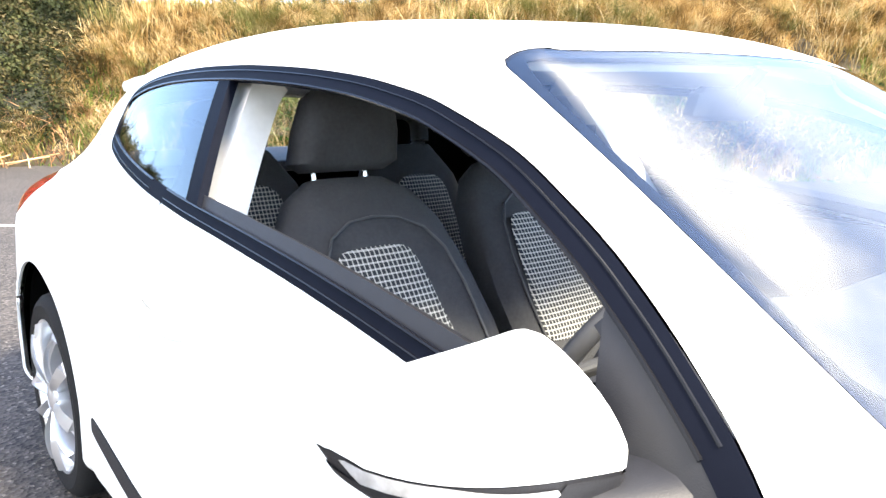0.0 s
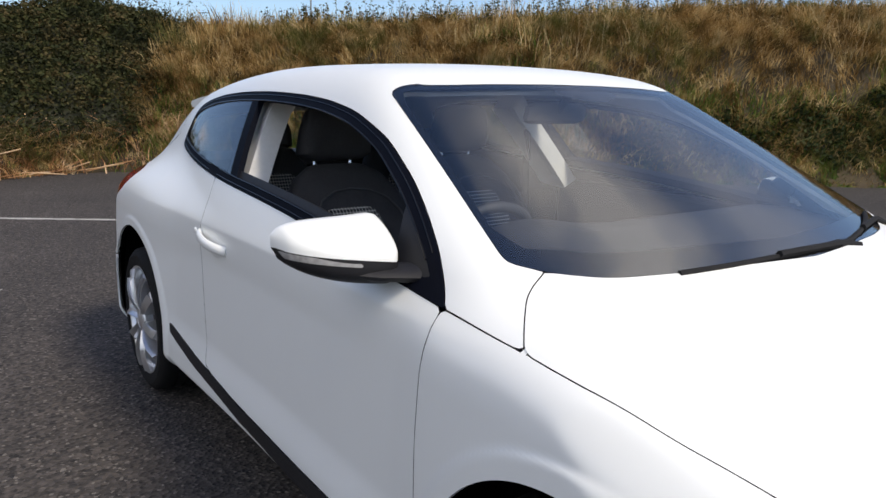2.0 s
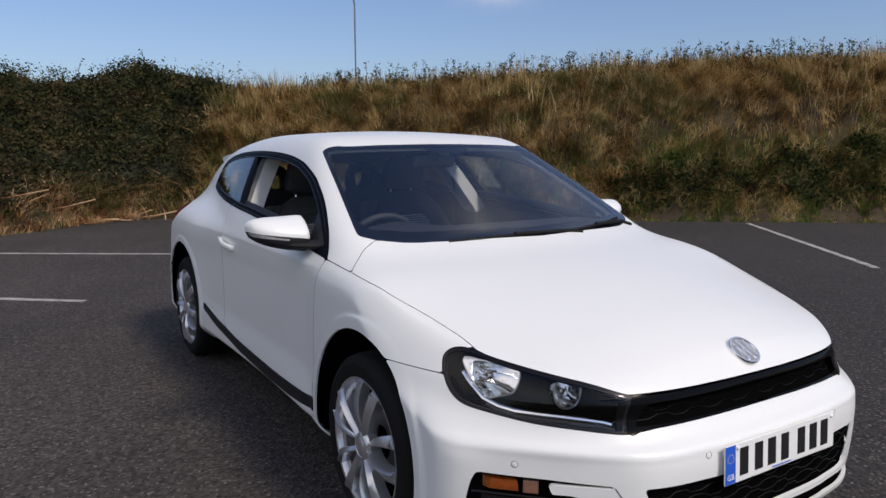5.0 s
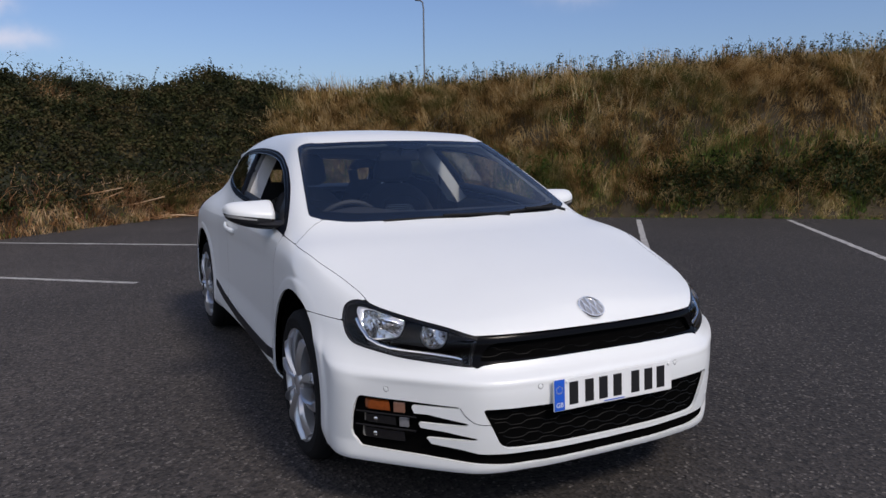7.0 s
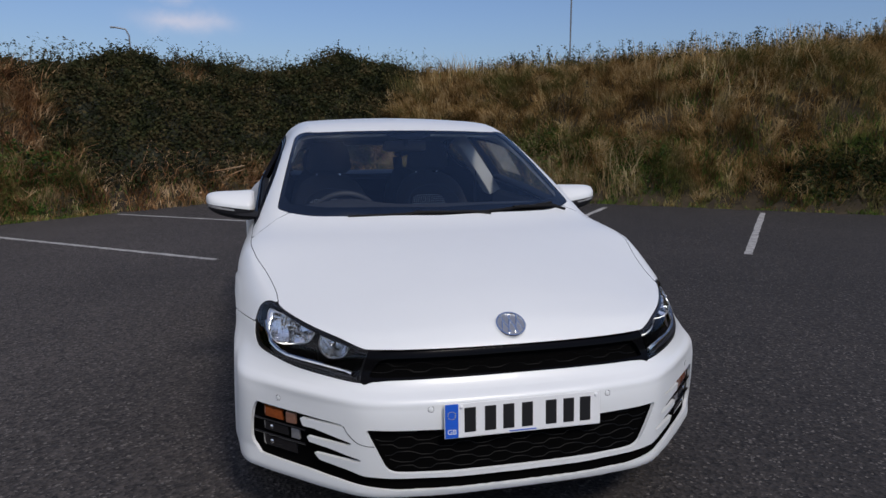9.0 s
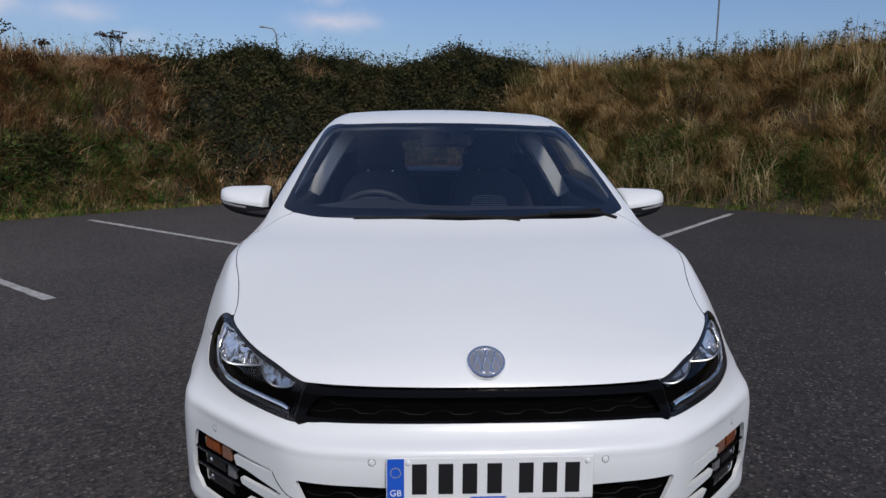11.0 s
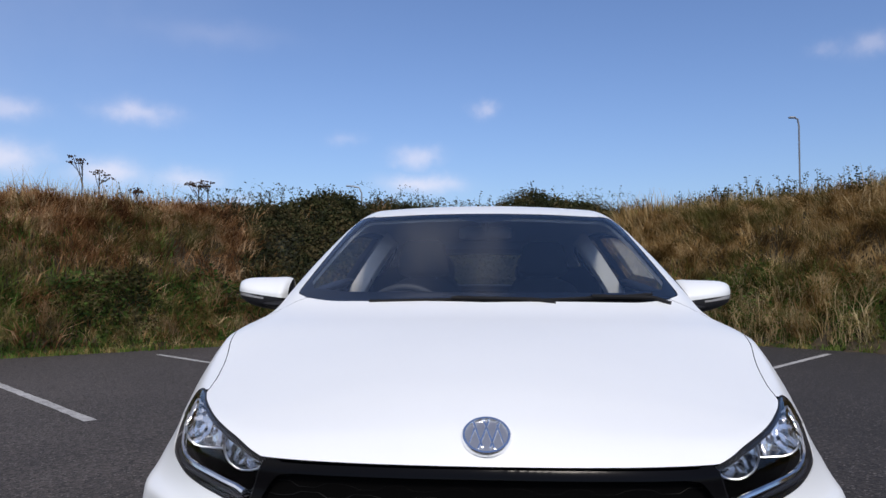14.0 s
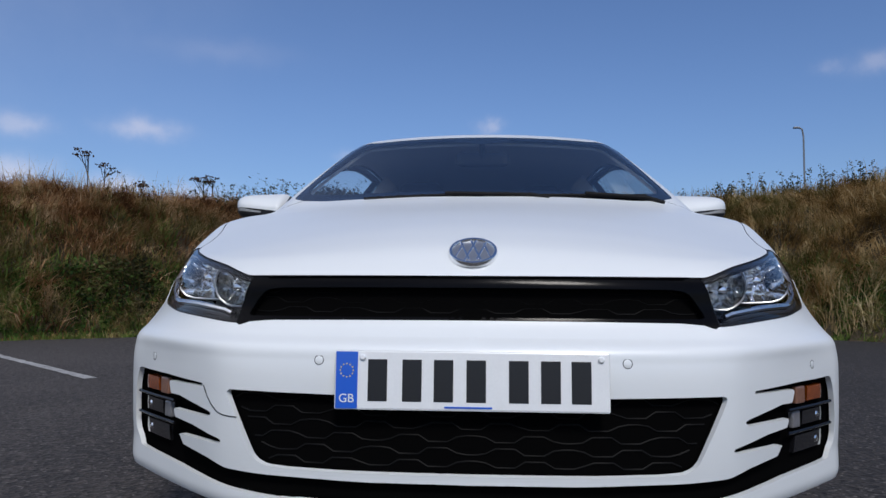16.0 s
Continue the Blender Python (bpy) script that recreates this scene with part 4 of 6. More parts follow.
def make_wheel():
    """A cast wheel with its tyre, outer face towards +x, centred on its hub."""
    rim = part("wheel", lathe([(0.205, -0.20), (0.214, -0.19), (0.206, -0.17), (0.212, -0.10), (0.216, -0.01), (0.230, 0.012), (0.238, 0.014), (0.238, 0.004), (0.229, 0.0), (0.205, -0.012), (0.200, -0.10), (0.195, -0.19)], 56), ALLOY, None, "silver ten-spoke alloy wheel", smooth=True)
    prof = [(0.208, -0.195), (0.225, -0.205), (0.262, -0.214), (0.295, -0.211), (0.312, -0.196), (0.3165, -0.17)]
    for g in (-0.145, -0.10, -0.055):
        prof += [(0.318, g - 0.006), (0.311, g - 0.004), (0.311, g + 0.004), (0.318, g + 0.006)]
    prof += [(0.3165, -0.022), (0.312, -0.002), (0.297, 0.012), (0.281, 0.0185), (0.278, 0.0170), (0.262, 0.0185), (0.259, 0.0172), (0.248, 0.017), (0.238, 0.012), (0.228, 0.0)]
    part("tyre", lathe(prof, 72), RUBBER, rim, "black rubber tyre", smooth=True)
    meshes = []
    for k in range(10):
        tw = 1 if k % 2 else -1
        if k < 2:
            s = part("spoke", spoke(tw), ALLOY, rim, smooth=True)
            meshes.append(s.data)
        else:
            s = new("spoke", meshes[k % 2])
            s.parent = rim
        s.matrix_local = pose(0, 0, 0, 36 * k + 5 * tw, 0, 0)
    part("hub_cap", lathe([(0.058, -0.02), (0.058, 0.012), (0.046, 0.024), (0.036, 0.026), (0.034, 0.024), (0.032, 0.026), (0, 0.029)], 28), ALLOY, rim, smooth=True)
    for k in range(5):
        a = 2 * math.pi * k / 5
        part("wheel_bolt", lathe([(0.009, 0.0), (0.009, 0.016), (0.006, 0.018), (0, 0.018)], 8, pose(0, 0.047 * math.sin(a), 0.047 * math.cos(a))), BLACK, rim)
    # black disc added for the shade seen between the spokes
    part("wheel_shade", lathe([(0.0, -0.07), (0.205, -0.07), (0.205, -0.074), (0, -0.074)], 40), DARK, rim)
    part("brake_disc", lathe([(0.06, -0.058), (0.140, -0.058), (0.140, -0.068), (0.06, -0.068)], 40), BRAKE, rim)
    return rim


rim = make_wheel()
rim.parent = car
for n, (ay, s) in enumerate(((FRONT_AXLE, -1), (FRONT_AXLE, 1), (REAR_AXLE, -1), (REAR_AXLE, 1))):
    m = pose(s * 0.868, ay, WHEEL_Z, 0, 0, 180 if s < 0 else 0) @ pose(0, 0, 0, 23 * n + 8, 0, 0)
    if n == 0:
        rim.matrix_basis = m
    else:
        copy_thing(rim, m)
for ay in (FRONT_AXLE, REAR_AXLE):
    for s in (-1, 1):
        v, f = [], []
        for k in range(33):
            a = math.pi * (k / 32 * 1.16 - 0.08)
            for x in (0.60, 0.86):
                v.append((s * x, ay + (ARCH_R + 0.012) * math.cos(a), 0.338 + (ARCH_R + 0.012) * math.sin(a)))
        for k in range(32):
            f.append((2 * k, 2 * k + 1, 2 * k + 3, 2 * k + 2))
        v.append((s * 0.60, ay, 0.3))
        f += [(2 * k, 2 * k + 2, len(v) - 1) for k in range(32)]
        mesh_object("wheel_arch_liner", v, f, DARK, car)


# ---- door mirrors, handles, wipers ----
def mirror(s):
    """Door mirror on the side s: white cap, black lower shell, clear repeater, foot."""
    u = np.linspace(0, 1, 25)
    rim_n = 40
    a = np.linspace(0, 2 * math.pi, rim_n, endpoint=False)
    V = []
    for t in u:
        t2 = t
        x = 0.815 + 0.231 * t
        close = (1 - t2**4.5)**(1 / 2.2) if t < 1 else 0.0
        start = min(1.0, (t / 0.10)**0.5) if t < 0.10 else 1.0
        top = 1.004 + 0.016 * t * t + (0.052 - 0.016 * t) * (1 - t**6)**0.5 * (0.82 + 0.18 * start)
        bot = 0.974 + 0.020 * t * t - (0.064 - 0.020 * t) * close * (0.8 + 0.2 * start)
        back = -0.478 - 0.012 * t
        front = back - (0.165 - 0.045 * t) * close * (0.72 + 0.28 * start) - 0.004
        cz, cy, hz, hy = (top + bot) / 2, (front + back) / 2, (top - bot) / 2, (back - front) / 2
        for q in a:
            c, w = math.cos(q), math.sin(q)
            e = 0.62 if c > 0 else (1.0 + 0.45 * (1 - t) if w > 0 else 0.62)
            ev = 0.62 if w < 0 else (0.9 if c > 0 else 1.0 + 0.30 * (1 - t))
            V.append((s * x, cy + hy * math.copysign(abs(c)**e, c) + 0.35 * hy * max(w, 0)**2 * (1 - max(c, 0)), cz + hz * math.copysign(abs(w)**ev, w)))
    V = np.array(V)
    F = []
    for i in range(24):
        for k in range(rim_n):
            F.append((i * rim_n + k, i * rim_n + (k + 1) % rim_n, (i + 1) * rim_n + (k + 1) % rim_n, (i + 1) * rim_n + k))
    F = [g if s > 0 else g[::-1] for g in F]
    F.append(tuple(range(rim_n)) if s < 0 else tuple(range(rim_n))[::-1])
    N = np.zeros_like(V)
    t = (np.abs(V[:, 0]) - 0.815) / 0.231
    line = 0.966 + 0.030 * t
    quads = np.array(F[:-1])

    def piece(field, name, mat, parent, swell=1.0, label=""):
        v, n, f = clip(field, V, N, quads)
        c = np.array((s * 0.94, -0.52, 1.005))
        v = c + (v - c) * swell
        ob = mesh_object(name, v, f, mat, parent, label)
        ob.data.set_sharp_from_angle(angle=radians(40))
        return ob
    back = V[:, 1] + 0.480 + 0.011 * t
    cap = piece(np.minimum(V[:, 2] - line, -back), "door_mirror", PAINT, car, 1.0, "white door mirror with black lower shell")
    mesh_object("mirror_core", (V - (s * 0.94, -0.52, 1.005)) * 0.985 + (s * 0.94, -0.52, 1.005), F, BLACK, cap)
    band = np.minimum.reduce([line - 0.002 - V[:, 2], V[:, 2] - line + 0.015, -back - 0.003, t - 0.38])
    piece(band, "side_repeater", REPEATER, cap, 1.004, "clear side repeater")
    piece(np.minimum(line - 0.016 - V[:, 2] + np.where(t < 0.38, 0.012, 0), -back + 0.03), "lower_shell", BLACK, cap, 1.0)
    part("mirror_glass", box(min(s * 0.86, s * 0.985), max(s * 0.86, s * 0.985), -0.486, -0.481, 0.955, 1.022, 0.002), CHROME, cap)
    foot = bmesh.new()
    rows = []
    for x, y, hy, z, hz in ((0.775, -0.650, 0.062, 0.938, 0.030), (0.80, -0.635, 0.056, 0.940, 0.021), (0.84, -0.615, 0.052, 0.941, 0.0165), (0.875, -0.60, 0.050, 0.942, 0.0165), (0.915, -0.585, 0.040, 0.946, 0.012)):
        rows.append([foot.verts.new((s * x, y + hy * math.cos(k * math.pi / 6), z + hz * math.sin(k * math.pi / 6))) for k in range(12)])
    for p, q in zip(rows, rows[1:]):
        for k in range(12):
            foot.faces.new((p[k], p[(k + 1) % 12], q[(k + 1) % 12], q[k]))
    foot.faces.new(rows[0]), foot.faces.new(rows[-1])
    bmesh.ops.recalc_face_normals(foot, faces=foot.faces[:])
    part("mirror_foot", foot, BLACK, cap, smooth=True)
    return cap


for s in (-1, 1):
    cap = mirror(s)
    if s > 0:          # the passenger's mirror is turned in a little
        cap.location = (-0.032, 0.030, -0.006)
    # door handle: a bowed grip over a shallow cup
    pts = []
    for t in np.linspace(0, 1, 15):
        y = 0.570 - 0.24 * t
        z = 0.834 - 0.022 * t
        pts.append((s * (side_at(y, z) - 0.004 + 0.030 * math.sin(math.pi * t)**0.6), y, z))
    grip = tube(pts, 0.0115, 12)
    for v in grip.verts:
        mid = 0.834 - 0.022 * (0.575 - v.co.y) / 0.285
        v.co.z = mid + (v.co.z - mid) * 1.45
    handle = part("door_handle", grip, PAINT, car, "white bow door handle", smooth=True)
    part("lock_cap", lathe([(0.012, -0.01), (0.012, 0.004), (0.009, 0.006), (0, 0.006)], 16, pose(s * side_at(0.60, 0.836), 0.605, 0.836, 0, 0, 0 if s > 0 else 180)), PAINT, handle, smooth=True)
    cup = bmesh.new()
    bmesh.ops.create_uvsphere(cup, u_segments=24, v_segments=14, radius=1)
    bmesh.ops.transform(cup, matrix=pose(s * (side_at(0.44, 0.815) - 0.0035), 0.435, 0.812) @ Matrix.Diagonal((0.006, 0.080, 0.040, 1)), verts=cup.verts[:])
    part("handle_cup", cup, PAINT, handle, smooth=True)


def on_screen(x, y, up):
    z = 1.345 + 0.50 * (y + 0.31) - 0.17 * x * x
    return Vector((x, y - 0.45 * up, z + 0.9 * up))


for pivot, x0, x1, rise in ((0.66, 0.60, 0.14, 0.055), (0.24, 0.17, -0.41, 0.012)):
    base = lambda x: -1.075 + 0.26 * x * x + 0.20 * abs(x)**5
    lift = lambda x: 0.016 + rise * (x - x1) / (x0 - x1)
    blade = [on_screen(x, base(x) + lift(x), 0.004) for x in np.linspace(x0, x1, 14)]
    wiper = part("wiper", tube(blade, 0.0070, 6), RUBBER, car, "black wiper resting on the windscreen", smooth=True)
    arm = [on_screen(pivot, base(pivot) + 0.006, 0.004), on_screen(pivot - 0.06, base(pivot) + 0.012, 0.008), on_screen((x0 + x1) / 2, base((x0 + x1) / 2) + lift((x0 + x1) / 2), 0.011)]
    part("wiper_arm", tube(arm, 0.0085, 6), RUBBER, wiper, smooth=True)

# spoiler over the rear window
sp = bmesh.new()
rows = []
for x in np.linspace(-0.56, 0.56, 21):
    dz = -0.10 * x * x
    rows.append([sp.verts.new((x, y, z + dz)) for y, z in ((1.33, 1.315), (1.45, 1.305), (1.56, 1.290), (1.575, 1.278), (1.56, 1.262), (1.42, 1.255))])
for p, q in zip(rows, rows[1:]):
    for k in range(6):
        sp.faces.new((p[k], p[(k + 1) % 6], q[(k + 1) % 6], q[k]))
sp.faces.new(rows[0]), sp.faces.new(rows[-1])
bmesh.ops.recalc_face_normals(sp, faces=sp.faces[:])
part("roof_spoiler", sp, PAINT, car, smooth=True)


# ---- cabin ----
def cushion(sections, n=20, e=0.55):
    """A padded block through sections (centre x, y, z, half width, half depth, lean in degrees) stacked upwards."""
    bm = bmesh.new()
    rows = []
    for cx, cy, cz, w, d, lean in sections:
        row = []
        for k in range(n):
            a = 2 * math.pi * k / n
            c, s_ = math.cos(a), math.sin(a)
            px, py = w * math.copysign(abs(c)**e, c), d * math.copysign(abs(s_)**e, s_)
            row.append(bm.verts.new((cx + px, cy + py * math.cos(radians(lean)), cz + py * math.sin(radians(lean)))))
        rows.append(row)
    for p, q in zip(rows, rows[1:]):
        for k in range(n):
            bm.faces.new((p[k], p[(k + 1) % n], q[(k + 1) % n], q[k]))
    bm.faces.new(rows[0][::-1]), bm.faces.new(rows[-1])
    bmesh.ops.recalc_face_normals(bm, faces=bm.faces[:])
    return bm


def patch(outline, lift, bulge, base, up, across, normal):
    """A fabric insert: an outline in (across, up) laid over a seat, slightly domed."""
    bm = bmesh.new()
    p = rounded(outline, 2)
    c = p.mean(0)
    rings = []
    for t in (1.0, 0.93, 0.6, 0.3):
        rings.append([bm.verts.new(Vector(base) + Vector(across) * (c[0] + (q[0] - c[0]) * t) + Vector(up) * (c[1] + (q[1] - c[1]) * t) + Vector(normal) * (lift + bulge * (1 - t) - (0.006 if t == 1.0 else 0))) for q in p])
    for a, b in zip(rings, rings[1:]):
        for k in range(len(p)):
            bm.faces.new((a[k], a[(k + 1) % len(p)], b[(k + 1) % len(p)], b[k]))
    bm.faces.new(rings[-1])
    bmesh.ops.recalc_face_normals(bm, faces=bm.faces[:])
    return bm


PIPING = material("seam_piping", (0.05, 0.05, 0.053), 0.6)


def front_seat(x, dy):
    back = [(x, dy + 0.19 + 0.38 * t, 0.50 + 0.54 * t, w, d, -22) for t, w, d in
            ((0, 0.235, 0.075), (0.12, 0.265, 0.085), (0.35, 0.270, 0.085), (0.6, 0.255, 0.078), (0.8, 0.225, 0.068), (0.93, 0.175, 0.055), (1.0, 0.11, 0.03))]
    seat = part("front_seat", cushion(back), SEAT, car, "black sports seat with a grey check insert", smooth=True)
    base = [(x, dy - 0.08, 0.34, 0.24, 0.27, 8), (x, dy - 0.08, 0.42, 0.265, 0.30, 8), (x, dy - 0.07, 0.50, 0.255, 0.29, 8), (x, dy - 0.06, 0.53, 0.20, 0.24, 8)]
    part("seat_cushion", cushion(base), SEAT, seat, smooth=True)
    up, nor = Vector((0, 0.575, 0.818)), Vector((0, -0.818, 0.575))
    outline = [(-0.15, 0.36), (-0.125, 0.405), (0.05, 0.405), (0.075, 0.36), (0.115, 0.05), (0.10, 0.0), (-0.17, 0.0), (-0.19, 0.05)]
    part("check_insert", patch(outline, 0.088, 0.006, (x, dy + 0.215, 0.535), up, (1, 0, 0), nor), CHECK, seat, "black and white check cloth", smooth=True)
    line = [Vector((x, dy + 0.215, 0.535)) + Vector((1, 0, 0)) * a + up * u + nor * (0.081 - 0.16 * max(0, u - 0.40)) for a, u in ((-0.185, 0.02), (-0.190, 0.15), (-0.185, 0.28), (-0.165, 0.38), (-0.13, 0.44), (-0.07, 0.475), (0, 0.485), (0.07, 0.475), (0.13, 0.44), (0.165, 0.38), (0.185, 0.28), (0.190, 0.15), (0.185, 0.02))]
    part("piping", tube(line, 0.0035, 6), PIPING, seat, "dark grey seam piping", smooth=True)
    head = [(x, dy + 0.575, 1.062, 0.112, 0.040, -8), (x, dy + 0.568, 1.085, 0.145, 0.058, -8), (x, dy + 0.556, 1.16, 0.138, 0.058, -8), (x, dy + 0.548, 1.235, 0.120, 0.050, -8), (x, dy + 0.546, 1.262, 0.09, 0.030, -8)]
    part("headrest", cushion(head), SEAT, seat, smooth=True)
    for dx in (-0.074, 0.074):
        part("headrest_post", tube([(x + dx, dy + 0.575, 1.0), (x + dx, dy + 0.592, 1.09)], 0.0075, 10), STEEL, seat, "bright steel headrest post", smooth=True)
    return seat


for x, dy in ((-0.352, 0.0), (0.340, 0.16)):
    front_seat(x, dy)
for x in (-0.34, 0.34):
    back = [(x, 1.02 + 0.26 * t, 0.48 + 0.56 * t, w, d, -25) for t, w, d in ((0, 0.25, 0.07), (0.5, 0.25, 0.08), (0.8, 0.21, 0.07), (1.0, 0.14, 0.04))]
    seat = part("rear_seat", cushion(back), SEAT, car, "black rear seat with a grey check insert", smooth=True)
    loop = [(x + 0.105 * math.copysign(abs(math.cos(q))**0.6, math.cos(q)), 1.285 + 0.25 * 0.085 * math.sin(q), 1.095 + 0.085 * math.copysign(abs(math.sin(q))**0.7, math.sin(q))) for q in np.linspace(0, 2 * math.pi, 28, endpoint=False)]
    part("headrest", tube(loop, 0.036, 10, True), SEAT, seat, "open loop headrest", smooth=True)
    part("check_insert", patch([(-0.12, 0.36), (-0.07, 0.41), (0.07, 0.41), (0.12, 0.36), (0.13, 0.0), (-0.13, 0.0)], 0.086, 0.005, (x, 1.05, 0.55), Vector((0, 0.42, 0.907)), (1, 0, 0), Vector((0, -0.907, 0.42))), CHECK, seat, smooth=True)
    part("seat_cushion", cushion([(x, 0.80, 0.36, 0.26, 0.25, 8), (x, 0.80, 0.46, 0.27, 0.26, 8), (x, 0.80, 0.50, 0.22, 0.2, 8)]), SEAT, seat, smooth=True)
part("parcel_shelf", box(-0.56, 0.56, 1.36, 1.885, 0.965, 1.004, 0.01), DASH, car)
part("cabin_floor", box(-0.74, 0.74, -0.75, 1.7, 0.22, 0.30, 0.01), DASH, car)
part("centre_console", box(-0.12, 0.12, -0.7, 0.35, 0.28, 0.60, 0.04), DASH, car)
# dashboard
db = bmesh.new()
rows = []
for x in np.linspace(-0.70, 0.70, 29):
    hump = 0.035 * math.exp(-((x + 0.36) / 0.17)**2)
    rows.append([db.verts.new((x, y, z)) for y, z in ((-0.98 + 0.25 * x * x, 0.945), (-0.85, 0.955 - 0.03 * x * x), (-0.62, 0.968 + 0.5 * hump), (-0.50, 0.962 + hump), (-0.45, 0.935 + hump), (-0.46, 0.82), (-0.55, 0.55), (-0.9, 0.45))])
for p, q in zip(rows, rows[1:]):
    for k in range(7):
        db.faces.new((p[k], p[k + 1], q[k + 1], q[k]))
bmesh.ops.recalc_face_normals(db, faces=db.faces[:])
part("dashboard", db, DASH, car, "dark grained dashboard", smooth=True)
# steering wheel
m = pose(-0.352, -0.30, 0.85, 26, 0, 0)
ring = [m @ Vector((0.185 * math.cos(a), 0, 0.18 * math.sin(a))) for a in np.linspace(0, 2 * math.pi, 40, endpoint=False)]
wheel_ring = part("steering_wheel", tube(ring, 0.016, 10, True), DASH, car, "black leather steering wheel", smooth=True)
hub = box(-0.07, 0.07, -0.035, 0.03, -0.06, 0.05, 0.025)
hub.transform(m)
part("wheel_hub", hub, DASH, wheel_ring, smooth=True)
for a in (0, 180, 270):
    sp = box(0.05, 0.18, -0.008, 0.012, -0.016, 0.016, 0.006)
    sp.transform(m @ pose(0, 0, 0, 0, -a, 0))
    part("wheel_spoke", sp, STEEL if a == 270 else DASH, wheel_ring)
part("steering_column", tube([m @ Vector((0, 0.03, 0)), (-0.352, -0.55, 0.74)], 0.045, 12), DASH, car, smooth=True)
# inside mirror
im = part("inside_mirror", cushion([(0, -0.215, 1.225, 0.10, 0.014, 0), (0, -0.22, 1.235, 0.122, 0.022, 0), (0, -0.23, 1.275, 0.122, 0.022, 0), (0, -0.235, 1.287, 0.10, 0.014, 0)], 24), DASH, car, "dark interior mirror", smooth=True)
part("mirror_stalk", tube([(0, -0.235, 1.26), (0, -0.29, 1.325)], 0.014, 8), DASH, im, smooth=True)
# door cards
for s in (-1, 1):
    card = part("door_card", box(min(s * 0.74, s * 0.80), max(s * 0.74, s * 0.80), -0.72, 0.5, 0.35, 0.945, 0.02), DASH, car)
    part("armrest", box(min(s * 0.68, s * 0.76), max(s * 0.68, s * 0.76), -0.35, 0.35, 0.62, 0.69, 0.02), DASH, card)
# buckle and belt by the driver's seat
part("belt_buckle", box(-0.10, -0.075, 0.22, 0.25, 0.52, 0.60, 0.004), STEEL, car)
for s in (-1, 1):
    part("seat_belt", box(min(s * 0.655, s * 0.659), max(s * 0.655, s * 0.659), 0.60, 0.645, 0.5, 1.17), SEAT, car)

# ---- bay markings ----
MARK = material("worn_white_paint", (0.34, 0.335, 0.32), 0.8, 0, 0.6, 60, 0.4, 300)
for a, b in (((-6.6, 5.0), (-2.87, 1.63)), ((-4.42, 6.12), (-1.27, 3.52)), ((-3.0, 8.0), (0.75, 5.45)), ((4.86, 7.05), (2.25, 3.90)), ((6.93, 5.72), (4.27, 2.47)), ((9.0, 4.35), (6.2, 0.75)), ((-8.2, 3.1), (-4.5, -0.2))):
    a, b = Vector((*a, 0)), Vector((*b, 0))
    d = (b - a).normalized()
    w = Vector((-d.y, d.x, 0)) * 0.042
    bm = bmesh.new()
    n = 40
    rows = []
    for k in range(n + 1):
        c = a.lerp(b, k / n)
        e = [1 + random.uniform(-0.16, 0.16) for _ in range(2)]
        rows.append((bm.verts.new(c + w * e[0] + Vector((0, 0, 0.004))), bm.verts.new(c - w * e[1] + Vector((0, 0, 0.004)))))
    for p, q in zip(rows, rows[1:]):
        bm.faces.new((p[0], p[1], q[1], q[0]))
    tagged(part("bay_line", bm, MARK), "worn white painted parking bay line", "marking", kind="structure")


# ---- plants on the bank ----
def fast_mesh(name, verts, faces, mat, label, category, smooth=False):
    me = bpy.data.meshes.new(name)
    k = faces.shape[1]
    me.vertices.add(len(verts))
    me.vertices.foreach_set("co", verts.astype(np.float32).ravel())
    me.loops.add(faces.size)
    me.loops.foreach_set("vertex_index", faces.astype(np.int32).ravel())
    me.polygons.add(len(faces))
    me.polygons.foreach_set("loop_start", np.arange(0, faces.size, k, dtype=np.int32))
    me.materials.append(mat)
    me.update()
    me.validate()
    return tagged(new(name, me), label, category, kind="stuff")


